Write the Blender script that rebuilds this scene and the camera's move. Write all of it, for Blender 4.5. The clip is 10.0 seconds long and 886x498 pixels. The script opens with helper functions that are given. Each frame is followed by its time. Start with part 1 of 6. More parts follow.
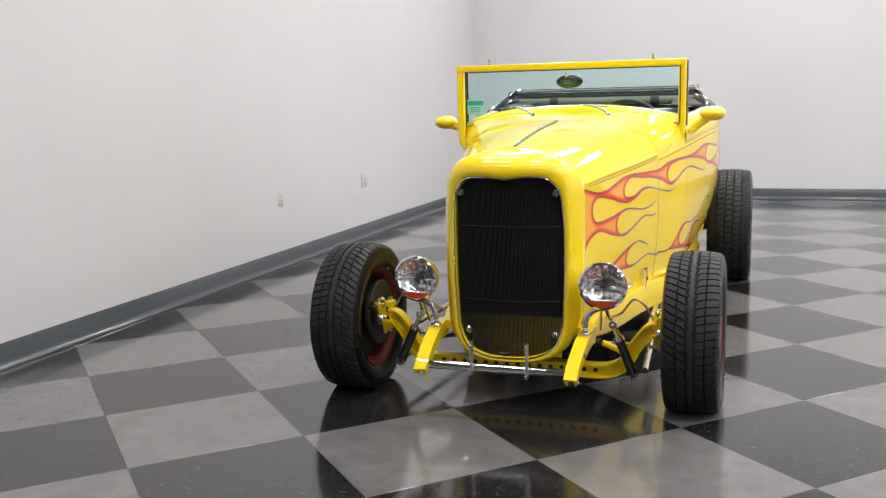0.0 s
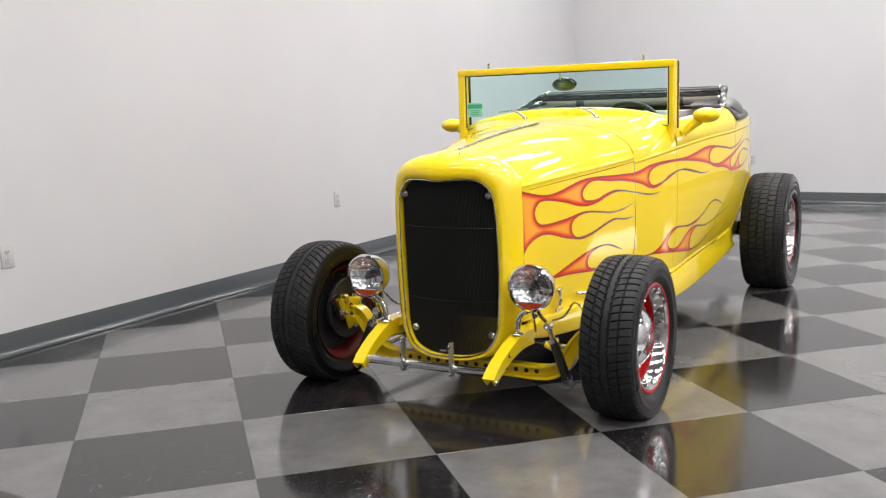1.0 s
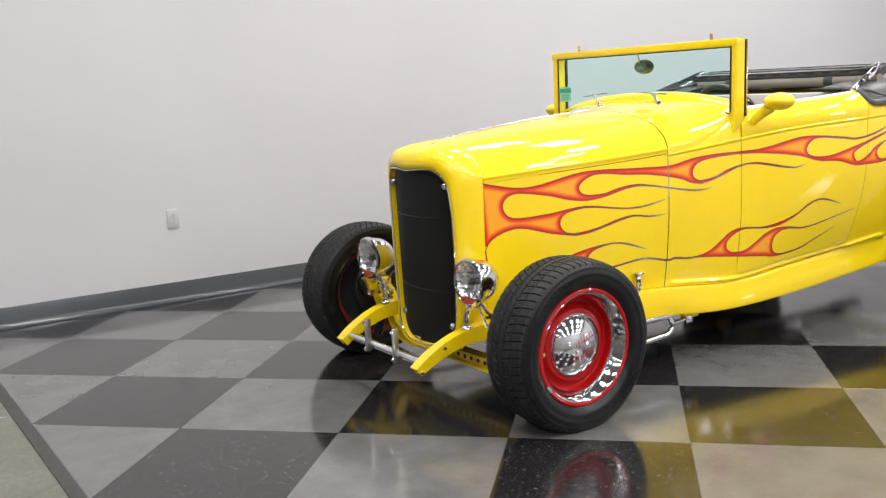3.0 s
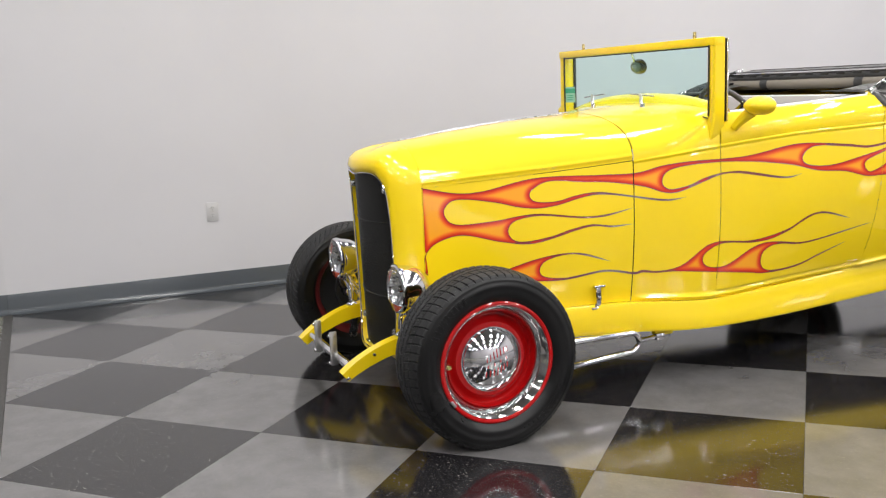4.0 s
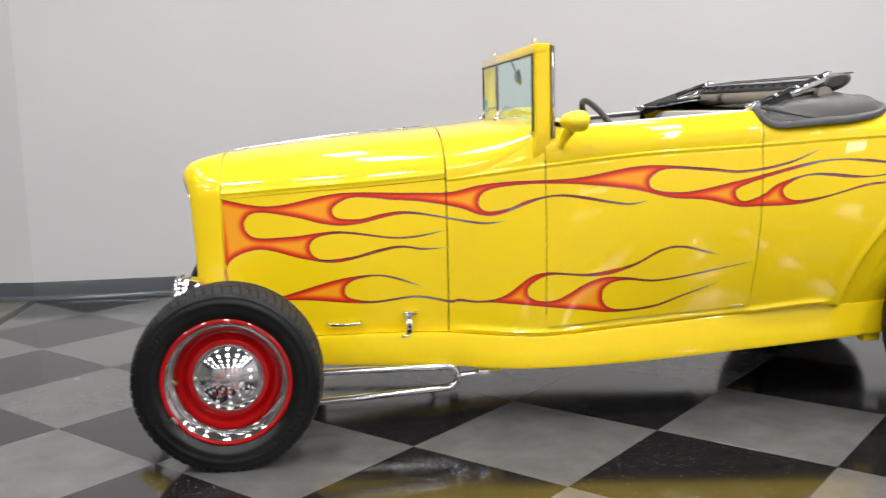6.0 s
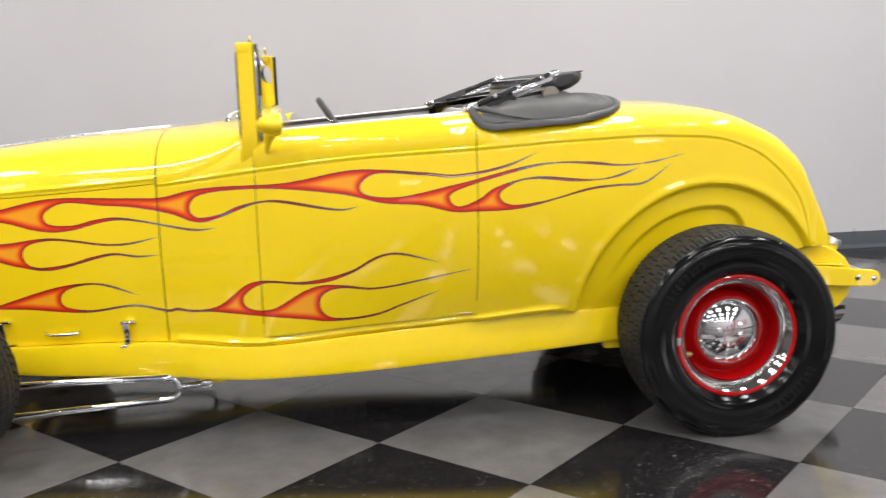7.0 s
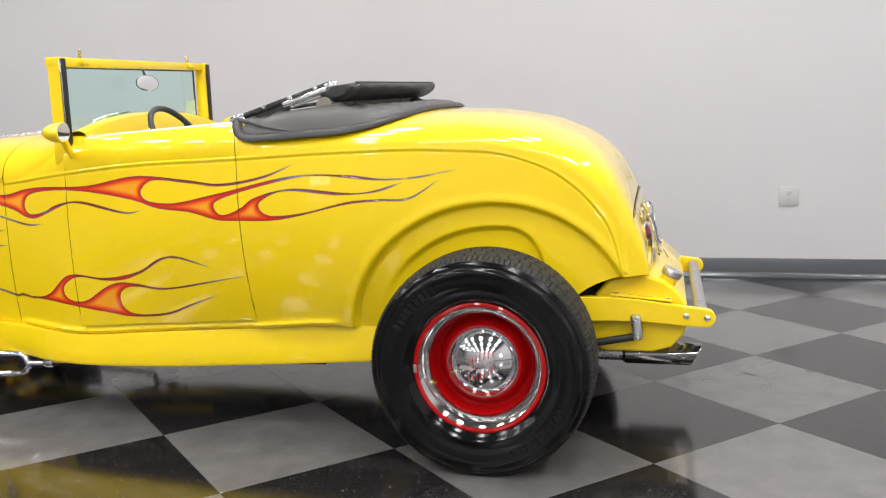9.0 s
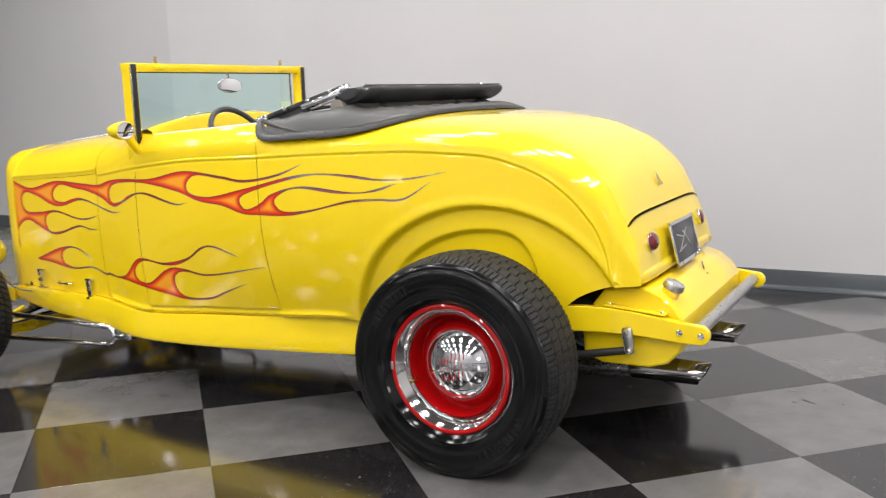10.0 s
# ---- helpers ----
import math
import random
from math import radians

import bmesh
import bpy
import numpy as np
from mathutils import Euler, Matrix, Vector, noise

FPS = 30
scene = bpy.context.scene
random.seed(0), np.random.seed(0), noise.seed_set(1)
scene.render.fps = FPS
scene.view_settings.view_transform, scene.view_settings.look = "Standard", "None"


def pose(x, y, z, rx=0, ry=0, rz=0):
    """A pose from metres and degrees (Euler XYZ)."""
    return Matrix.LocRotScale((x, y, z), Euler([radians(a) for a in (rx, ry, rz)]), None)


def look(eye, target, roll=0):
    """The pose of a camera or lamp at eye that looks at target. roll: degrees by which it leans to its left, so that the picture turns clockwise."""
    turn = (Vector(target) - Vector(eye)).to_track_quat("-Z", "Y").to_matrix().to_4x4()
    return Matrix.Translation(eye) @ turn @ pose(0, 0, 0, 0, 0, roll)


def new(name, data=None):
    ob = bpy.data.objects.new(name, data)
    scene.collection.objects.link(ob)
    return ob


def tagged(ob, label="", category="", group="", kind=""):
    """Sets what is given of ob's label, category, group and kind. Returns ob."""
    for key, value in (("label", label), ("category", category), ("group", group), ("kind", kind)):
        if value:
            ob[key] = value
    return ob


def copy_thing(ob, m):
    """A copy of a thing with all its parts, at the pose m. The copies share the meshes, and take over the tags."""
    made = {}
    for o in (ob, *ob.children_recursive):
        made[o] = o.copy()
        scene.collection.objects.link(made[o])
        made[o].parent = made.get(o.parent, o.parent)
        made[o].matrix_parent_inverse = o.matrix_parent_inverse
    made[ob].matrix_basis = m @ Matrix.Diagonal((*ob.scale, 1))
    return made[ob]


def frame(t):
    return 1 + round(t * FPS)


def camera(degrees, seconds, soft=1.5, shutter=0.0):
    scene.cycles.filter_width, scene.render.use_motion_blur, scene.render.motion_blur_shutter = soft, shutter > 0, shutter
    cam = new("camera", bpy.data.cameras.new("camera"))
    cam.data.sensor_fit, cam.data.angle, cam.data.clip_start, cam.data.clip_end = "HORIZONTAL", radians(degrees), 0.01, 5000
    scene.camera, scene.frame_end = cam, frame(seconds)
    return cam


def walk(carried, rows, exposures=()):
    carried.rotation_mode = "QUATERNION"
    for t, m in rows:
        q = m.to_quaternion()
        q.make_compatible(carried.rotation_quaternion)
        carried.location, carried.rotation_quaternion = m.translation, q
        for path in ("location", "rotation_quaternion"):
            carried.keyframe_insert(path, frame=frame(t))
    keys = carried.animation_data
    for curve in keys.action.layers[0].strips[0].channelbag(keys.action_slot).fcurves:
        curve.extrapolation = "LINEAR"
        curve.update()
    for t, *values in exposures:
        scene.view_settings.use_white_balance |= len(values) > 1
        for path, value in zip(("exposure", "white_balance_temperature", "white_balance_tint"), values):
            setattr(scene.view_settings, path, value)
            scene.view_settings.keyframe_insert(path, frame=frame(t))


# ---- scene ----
# ------------------------------------------------------------------ camera
cam = camera(50.7, 10.0, 1.2, 0.3)
PATH = [
    (0, (0.922, -3.581, 1.19), (0.276, -1.715, 0.873), -1.4),
    (0.5, (1.36, -3.465, 1.191), (0.541, -1.67, 0.864), -1.6),
    (1, (1.776, -3.323, 1.177), (0.801, -1.604, 0.873), -1.9),
    (1.5, (2.191, -3.121, 1.174), (1.047, -1.509, 0.867), -2.0),
    (2, (2.529, -2.881, 1.179), (1.18, -1.437, 0.868), -1.9),
    (2.2, (2.65, -2.752, 1.178), (1.222, -1.387, 0.865), -1.9),
    (3.3, (3.24, -1.901, 1.188), (1.541, -0.898, 0.855), -2.1),
    (3.5, (3.316, -1.744, 1.188), (1.578, -0.811, 0.857), -1.7),
    (4, (3.464, -1.332, 1.196), (1.651, -0.557, 0.859), -2.2),
    (4.5, (3.589, -0.908, 1.187), (1.679, -0.414, 0.862), -2.3),
    (5, (3.669, -0.471, 1.181), (1.727, -0.122, 0.852), -2.2),
    (5.2, (3.693, -0.289, 1.179), (1.74, -0.008, 0.854), -2.2),
    (6.3, (3.728, 0.65, 1.127), (1.761, 0.863, 0.832), -1.4),
    (6.5, (3.72, 0.848, 1.135), (1.754, 1.057, 0.831), -1.4),
    (7, (3.707, 1.345, 1.18), (1.748, 1.575, 0.846), -1.7),
    (7.5, (3.698, 1.842, 1.195), (1.732, 1.996, 0.858), -2.0),
    (8, (3.689, 2.316, 1.2), (1.719, 2.316, 0.859), -2.0),
    (8.5, (3.646, 2.751, 1.197), (1.687, 2.53, 0.861), -1.9),
    (9, (3.554, 3.198, 1.196), (1.634, 2.747, 0.861), -1.7),
    (9.5, (3.429, 3.622, 1.195), (1.578, 2.943, 0.862), -1.8),
    (10, (3.287, 4.004, 1.19), (1.557, 3.054, 0.865), -1.7),
]
walk(cam, [(t, look(eye, target, roll)) for t, eye, target, roll in PATH],
     exposures=[(0.0, 0.06), (2.0, 0.08), (4.0, 0.0), (6.8, -0.09), (8.4, -0.07), (10.0, -0.02)])

# ------------------------------------------------------------------ light
world = bpy.data.worlds.new("room_world")
scene.world = world
world.use_nodes = True
world.node_tree.nodes["Background"].inputs[0].default_value = (0.8, 0.85, 1.0, 1)
world.node_tree.nodes["Background"].inputs[1].default_value = 0.03

WALL_X, WALL_Y, CEILING = -2.41, 7.42, 4.3      # left wall, far wall, ceiling height
ROOM_X, ROOM_Y = 12.0, -10.5                      # closing walls behind the camera
LAMP_POWER, LAMP_COLOUR = 38.0, (1.0, 0.985, 0.975)


# ------------------------------------------------------------------ node helpers
def material(name):
    m = bpy.data.materials.new(name)
    m.use_nodes = True
    return m, m.node_tree, m.node_tree.nodes["Principled BSDF"]


def node(tree, kind, **inputs):
    n = tree.nodes.new(kind)
    for key, value in inputs.items():
        n.inputs[key.replace("_", " ")].default_value = value
    return n


def coords(tree, which="Object"):
    return tree.nodes.new("ShaderNodeTexCoord").outputs[which]


def noise_of(tree, scale, detail=3.0, rough=0.55, vector=None):
    n = node(tree, "ShaderNodeTexNoise", Scale=scale, Detail=detail, Roughness=rough)
    tree.links.new(vector or coords(tree), n.inputs["Vector"])
    return n.outputs["Fac"]


def ramp(tree, fac, *stops):
    r = tree.nodes.new("ShaderNodeValToRGB")
    while len(r.color_ramp.elements) < len(stops):
        r.color_ramp.elements.new(0.5)
    for e, (p, c) in zip(r.color_ramp.elements, stops):
        e.position = p
        e.color = (c, c, c, 1) if isinstance(c, float) else (*c, 1)
    tree.links.new(fac, r.inputs[0])
    return r.outputs[0]


def mixed(tree, fac, a, b, blend="MIX"):
    m = tree.nodes.new("ShaderNodeMix")
    m.data_type, m.blend_type = "RGBA", blend
    for value, socket in ((fac, m.inputs[0]), (a, m.inputs[6]), (b, m.inputs[7])):
        if isinstance(value, (int, float)):
            socket.default_value = value
        elif isinstance(value, tuple):
            socket.default_value = (*value, 1)
        else:
            tree.links.new(value, socket)
    return m.outputs[2]


def bumped(tree, shader, height, strength, distance=0.002):
    b = node(tree, "ShaderNodeBump", Strength=strength, Distance=distance)
    tree.links.new(height, b.inputs["Height"])
    tree.links.new(b.outputs[0], shader.inputs["Normal"])


def simple(name, colour, rough=0.5, metal=0.0, coat=0.0, grain=None, vary=0.08, rough_vary=0.08, bump=0.0):
    """A surface with a colour that varies a little at two scales, and a fine grain."""
    m, t, s = material(name)
    big = noise_of(t, 3.0)
    fine = noise_of(t, grain or 120.0, 4.0)
    c = mixed(t, 1.0, colour, ramp(t, big, (0.3, 1.0 - vary), (0.7, 1.0)), "MULTIPLY")
    c = mixed(t, 1.0, c, ramp(t, fine, (0.3, 1.0 - vary), (0.7, 1.0)), "MULTIPLY")
    t.links.new(c, s.inputs["Base Color"])
    t.links.new(ramp(t, fine, (0.3, max(0.0, rough - rough_vary)), (0.7, min(1.0, rough + rough_vary))), s.inputs["Roughness"])
    s.inputs["Metallic"].default_value = metal
    s.inputs["Coat Weight"].default_value = coat
    s.inputs["Coat Roughness"].default_value = 0.04
    if bump:
        bumped(t, s, fine, bump)
    return m


# ------------------------------------------------------------------ materials
YELLOW = (0.90, 0.645, 0.006)


def car_paint(name, flames=False):
    m, t, s = material(name)
    shade = ramp(t, noise_of(t, 2.2, 2.0), (0.3, 0.96), (0.7, 1.0))
    c = mixed(t, 1.0, YELLOW, shade, "MULTIPLY")
    if flames:
        a = t.nodes.new("ShaderNodeAttribute")
        a.attribute_name = "lick_depth"
        mottled = node(t, "ShaderNodeMath")
        mottled.operation = "MULTIPLY_ADD"
        t.links.new(noise_of(t, 14.0, 4.0), mottled.inputs[0])
        mottled.inputs[1].default_value = 0.10
        t.links.new(a.outputs["Fac"], mottled.inputs[2])
        heat = ramp(t, mottled.outputs[0], (0.05, (0.42, 0.010, 0.010)), (0.30, (0.62, 0.024, 0.008)), (0.55, (0.78, 0.10, 0.009)), (0.80, (0.86, 0.25, 0.011)), (1.0, (0.89, 0.36, 0.012)))
        inside = node(t, "ShaderNodeMath")
        inside.operation = "GREATER_THAN"
        inside.inputs[1].default_value = 0.0
        t.links.new(a.outputs["Fac"], inside.inputs[0])
        c = mixed(t, inside.outputs[0], c, heat)
    t.links.new(c, s.inputs["Base Color"])
    s.inputs["Roughness"].default_value = 0.42
    s.inputs["Specular IOR Level"].default_value = 0.18
    s.inputs["Coat Weight"].default_value = 1.0
    s.inputs["Coat IOR"].default_value = 1.5
    s.inputs["Coat Roughness"].default_value = 0.012
    wave = node(t, "ShaderNodeBump", Strength=0.12, Distance=0.005)
    t.links.new(noise_of(t, 6.0, 2.0), wave.inputs["Height"])
    peel = node(t, "ShaderNodeBump", Strength=0.015, Distance=0.001)
    t.links.new(noise_of(t, 160.0, 2.0), peel.inputs["Height"])
    t.links.new(wave.outputs[0], peel.inputs["Normal"])
    t.links.new(peel.outputs[0], s.inputs["Normal"])
    t.links.new(peel.outputs[0], s.inputs["Coat Normal"])
    return m


def floor_tile_material(name, base, chips, dark):
    """Vinyl composition tile: speckled chips in a waxed, slightly scuffed surface."""
    m, t, s = material(name)
    where = t.nodes.new("ShaderNodeNewGeometry").outputs["Position"]
    rnd = t.nodes.new("ShaderNodeObjectInfo").outputs["Random"]
    c = mixed(t, 1.0, base, ramp(t, rnd, (0.0, 0.88), (1.0, 1.0)), "MULTIPLY")
    cloud = noise_of(t, 7.0, 5.0, 0.6, where)
    c = mixed(t, 1.0, c, ramp(t, cloud, (0.3, 0.80), (0.7, 1.12)), "MULTIPLY")
    streak = noise_of(t, 60.0, 3.0, 0.6, where)
    c = mixed(t, ramp(t, streak, (0.56, 0.0), (0.72, 0.5)), c, chips[0])
    for scale, size, colour in ((110.0, 0.15, chips[1]), (46.0, 0.086, chips[2]), (83.0, 0.084, chips[2])):
        v = node(t, "ShaderNodeTexVoronoi", Scale=scale, Randomness=1.0)
        warp = noise_of(t, scale * 1.5, 2.0, 0.5, where)
        push = node(t, "ShaderNodeVectorMath", )
        push.operation = "MULTIPLY_ADD"
        t.links.new(warp, push.inputs[0])
        push.inputs[1].default_value = (0.05, 0.035, 0.03)
        t.links.new(where, push.inputs[2])
        t.links.new(push.outputs[0], v.inputs["Vector"])
        c = mixed(t, ramp(t, v.outputs["Distance"], (size, 1.0), (size + 0.05, 0.0)), c, colour)
    t.links.new(c, s.inputs["Base Color"])
    worn = noise_of(t, 2.3, 5.0, 0.65, where)
    t.links.new(ramp(t, worn, (0.3, 0.085), (0.75, 0.155)), s.inputs["Roughness"])
    s.inputs["Specular IOR Level"].default_value = 0.5
    s.inputs["Coat Weight"].default_value = 0.16
    s.inputs["Coat Roughness"].default_value = 0.11
    bumped(t, s, noise_of(t, 5.0, 3.0, 0.5, where), 0.05, 0.004)
    return m


def concrete_material():
    m, t, s = material("polished_concrete")
    where = t.nodes.new("ShaderNodeNewGeometry").outputs["Position"]
    big = noise_of(t, 1.6, 6.0, 0.65, where)
    c = ramp(t, big, (0.3, (0.115, 0.115, 0.085)), (0.55, (0.16, 0.157, 0.125)), (0.75, (0.21, 0.205, 0.18)))
    fine = noise_of(t, 45.0, 4.0, 0.6, where)
    c = mixed(t, 1.0, c, ramp(t, fine, (0.3, 0.82), (0.7, 1.05)), "MULTIPLY")
    v = node(t, "ShaderNodeTexVoronoi", Scale=1.1)
    v.feature = "DISTANCE_TO_EDGE"
    t.links.new(where, v.inputs["Vector"])
    c = mixed(t, ramp(t, v.outputs["Distance"], (0.0, 0.35), (0.012, 0.0)), c, (0.05, 0.05, 0.04))
    t.links.new(c, s.inputs["Base Color"])
    t.links.new(ramp(t, big, (0.3, 0.16), (0.7, 0.32)), s.inputs["Roughness"])
    bumped(t, s, fine, 0.04, 0.002)
    return m


def wall_material(name, low, high):
    m, t, s = material(name)
    where = t.nodes.new("ShaderNodeNewGeometry").outputs["Position"]
    big = noise_of(t, 0.9, 4.0, 0.6, where)
    c = ramp(t, big, (0.3, low), (0.7, high))
    scuff = noise_of(t, 9.0, 6.0, 0.7, where)
    c = mixed(t, ramp(t, scuff, (0.66, 0.0), (0.80, 0.18)), c, (0.36, 0.355, 0.35))
    t.links.new(c, s.inputs["Base Color"])
    s.inputs["Roughness"].default_value = 0.55
    bumped(t, s, noise_of(t, 130.0, 3.0, 0.6, where), 0.12, 0.002)
    return m


def glass_material(name, tint, gloss=0.02):
    """A thin clear pane: tinted see-through with a Fresnel mirror on it."""
    m, t, s = material(name)
    t.nodes.remove(s)
    clear = node(t, "ShaderNodeBsdfTransparent", Color=(*tint, 1))
    shine = node(t, "ShaderNodeBsdfGlossy", Roughness=gloss)
    f = node(t, "ShaderNodeLayerWeight", Blend=0.5)
    curve = ramp(t, f.outputs["Facing"], (0.0, 0.045), (0.55, 0.06), (0.8, 0.22), (1.0, 1.0))
    mix = t.nodes.new("ShaderNodeMixShader")
    t.links.new(curve, mix.inputs[0])
    t.links.new(clear.outputs[0], mix.inputs[1])
    t.links.new(shine.outputs[0], mix.inputs[2])
    t.links.new(mix.outputs[0], t.nodes["Material Output"].inputs[0])
    return m


def reflector_material():
    """Faceted bright reflector behind a lamp lens."""
    m, t, s = material("faceted_reflector")
    s.inputs["Base Color"].default_value = (0.92, 0.92, 0.94, 1)
    s.inputs["Metallic"].default_value = 1.0
    s.inputs["Roughness"].default_value = 0.20
    v = node(t, "ShaderNodeTexVoronoi", Scale=38.0, Randomness=0.15)
    t.links.new(coords(t), v.inputs["Vector"])
    bumped(t, s, v.outputs["Distance"], 0.55, 0.010)
    return m


def stripe_material():
    """Pinstripe: dark plum round the flames, fading to blue-grey at the tips."""
    m, t, s = material("pinstripe_paint")
    a = t.nodes.new("ShaderNodeAttribute")
    a.attribute_name = "tip"
    t.links.new(ramp(t, a.outputs["Fac"], (0.0, (0.15, 0.009, 0.022)), (0.5, (0.12, 0.035, 0.085)), (1.0, (0.22, 0.21, 0.24))), s.inputs["Base Color"])
    s.inputs["Roughness"].default_value = 0.3
    s.inputs["Coat Weight"].default_value = 1.0
    return m


def tyre_material(name, rough, base=1.0):
    m, t, s = material(name)
    big = noise_of(t, 6.0, 3.0, 0.5)
    c = mixed(t, ramp(t, big, (0.45, 0.0), (0.75, 0.5)), (0.003 * base, 0.003 * base, 0.0032 * base), (0.007 * base, 0.0068 * base, 0.0066 * base))
    t.links.new(c, s.inputs["Base Color"])
    t.links.new(ramp(t, big, (0.3, rough - 0.04), (0.7, rough + 0.06)), s.inputs["Roughness"])
    s.inputs["Specular IOR Level"].default_value = 0.32
    bumped(t, s, noise_of(t, 30.0, 3.0), 0.06, 0.002)
    return m


paint = car_paint("yellow_car_paint")
paint_flamed = car_paint("yellow_paint_with_flames", True)
stripe = stripe_material()
chrome = simple("chrome", (0.78, 0.78, 0.80), 0.06, 1.0, grain=30.0, vary=0.05, rough_vary=0.03)
worn_chrome = simple("worn_chrome", (0.62, 0.61, 0.60), 0.10, 1.0, grain=30.0, vary=0.06, rough_vary=0.04)
dark_chrome = simple("smoked_chrome", (0.30, 0.29, 0.28), 0.06, 1.0, grain=30.0, vary=0.05, rough_vary=0.02)
iron = simple("dark_cast_iron", (0.045, 0.043, 0.042), 0.5, 0.6, vary=0.3)
steel = simple("brushed_steel", (0.48, 0.48, 0.50), 0.28, 1.0, vary=0.12)
alloy = simple("satin_aluminium", (0.62, 0.61, 0.60), 0.33, 1.0, vary=0.08)
black_paint = simple("black_gloss", (0.012, 0.012, 0.013), 0.22, coat=0.5)
grille_black = simple("grille_black", (0.014, 0.014, 0.0135), 0.40)
dark = simple("dark_underside", (0.02, 0.02, 0.02), 0.6, vary=0.3)
red_paint = simple("red_wheel_paint", (0.40, 0.002, 0.003), 0.45, coat=0.7, grain=6.0, vary=0.04, rough_vary=0.02)
red_paint.node_tree.nodes["Principled BSDF"].inputs["Specular IOR Level"].default_value = 0.15
# wheel red darkened in the colour for the shade inside the rims
shaded_red = simple("shaded_red_paint", (0.13, 0.004, 0.005), 0.6, vary=0.3)
red_lens = simple("dark_red_lens", (0.16, 0.006, 0.008), 0.12, coat=1.0)
amber_lens = simple("orange_red_lens", (0.62, 0.06, 0.015), 0.12, coat=1.0)
brass = simple("brass", (0.70, 0.55, 0.22), 0.25, 1.0)
vinyl = simple("black_vinyl", (0.045, 0.045, 0.046), 0.38, grain=260.0, vary=0.2, bump=0.35)
vinyl_grey = simple("worn_vinyl", (0.085, 0.083, 0.080), 0.42, grain=260.0, vary=0.2, bump=0.35)
lining = simple("tan_top_lining", (0.27, 0.24, 0.20), 0.8, grain=400.0, vary=0.15, bump=0.3)
seat_cloth = simple("grey_upholstery", (0.42, 0.40, 0.385), 0.75, grain=420.0, vary=0.12, bump=0.3)
sill_trim = simple("pale_sill_trim", (0.62, 0.60, 0.60), 0.3, vary=0.06)
rubber_seal = simple("rubber_seal", (0.012, 0.012, 0.012), 0.5)
white_plastic = simple("white_plastic", (0.49, 0.482, 0.482), 0.35, vary=0.04)
slot_dark = simple("slot_dark", (0.05, 0.05, 0.05), 0.6)
sticker_green = simple("green_sticker", (0.05, 0.42, 0.24), 0.45)
sticker_pale = simple("pale_sticker", (0.50, 0.70, 0.60), 0.45)
badge_green = simple("badge_green", (0.06, 0.085, 0.055), 0.3, coat=0.5)
emblem_grey = simple("emblem_grey", (0.36, 0.31, 0.16), 0.4)
plate_dark = simple("plate_dark", (0.055, 0.055, 0.06), 0.35, vary=0.2)
tread_rubber = tyre_material("tread_rubber", 0.55, 4.6)
wall_rubber = tyre_material("sidewall_rubber", 0.12)
dull_rubber = tyre_material("dull_sidewall_rubber", 0.30, 1.1)
windscreen = glass_material("tinted_windscreen_glass", (0.755, 0.98, 0.945))
lens_glass = glass_material("clear_lens_glass", (0.96, 0.97, 0.97), 0.03)
mirror_glass = simple("mirror_glass", (0.88, 0.88, 0.88), 0.015, 1.0, vary=0.01, rough_vary=0.005)
reflector = reflector_material()
tile_dark = floor_tile_material("dark_speckled_tile", (0.0120, 0.0112, 0.0124), ((0.029, 0.0268, 0.0285), (0.066, 0.056, 0.047), (0.24, 0.225, 0.205)), True)
tile_grey = floor_tile_material("grey_speckled_tile", (0.136, 0.131, 0.131), ((0.100, 0.096, 0.097), (0.15, 0.145, 0.138), (0.165, 0.158, 0.15)), False)
joint = simple("tile_joint", (0.03, 0.03, 0.03), 0.7)
concrete = concrete_material()
wall_paint = wall_material("wall_paint", (0.505, 0.495, 0.510), (0.535, 0.525, 0.540))
wall_grey = wall_material("grey_wall_paint", (0.20, 0.20, 0.205), (0.23, 0.23, 0.235))
base_vinyl = simple("blue_grey_vinyl_base", (0.072, 0.081, 0.090), 0.18, grain=90.0, vary=0.04, rough_vary=0.04)
strip_vinyl = simple("dark_transition_strip", (0.045, 0.042, 0.038), 0.45)
ceiling_paint = simple("ceiling_paint", (0.20, 0.20, 0.205), 0.8)
housing = simple("lamp_housing", (0.75, 0.75, 0.75), 0.4)


def glow_surface(name, strength):
    """An evenly emitting surface for the added highlight panels."""
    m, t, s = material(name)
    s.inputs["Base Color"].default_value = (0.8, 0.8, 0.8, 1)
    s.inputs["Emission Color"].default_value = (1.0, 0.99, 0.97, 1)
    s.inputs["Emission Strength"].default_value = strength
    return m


bright_pane = glow_surface("bright_glow_pane", 10.0)
dim_pane = glow_surface("dim_glow_pane", 3.0)


# ------------------------------------------------------------------ mesh helpers
def mesh_of(name, verts, faces, smooth=35.0):
    me = bpy.data.meshes.new(name)
    me.from_pydata([tuple(map(float, v)) for v in verts], [], [tuple(map(int, f)) for f in faces])
    me.update()
    bm = bmesh.new()
    bm.from_mesh(me)
    bmesh.ops.recalc_face_normals(bm, faces=bm.faces)
    bm.to_mesh(me)
    bm.free()
    if smooth:
        me.shade_smooth()
        me.set_sharp_from_angle(angle=radians(smooth))
    return me


def grid_faces(n, m, wrap_n=False, wrap_m=False, start=0):
    a = np.arange(n if wrap_n else n - 1)[:, None]
    b = np.arange(m if wrap_m else m - 1)[None, :]
    a1, b1 = (a + 1) % n, (b + 1) % m
    f = np.stack([a * m + b, a1 * m + b, a1 * m + b1, a * m + b1], -1).reshape(-1, 4)
    return [tuple(r) for r in (f + start).tolist()]


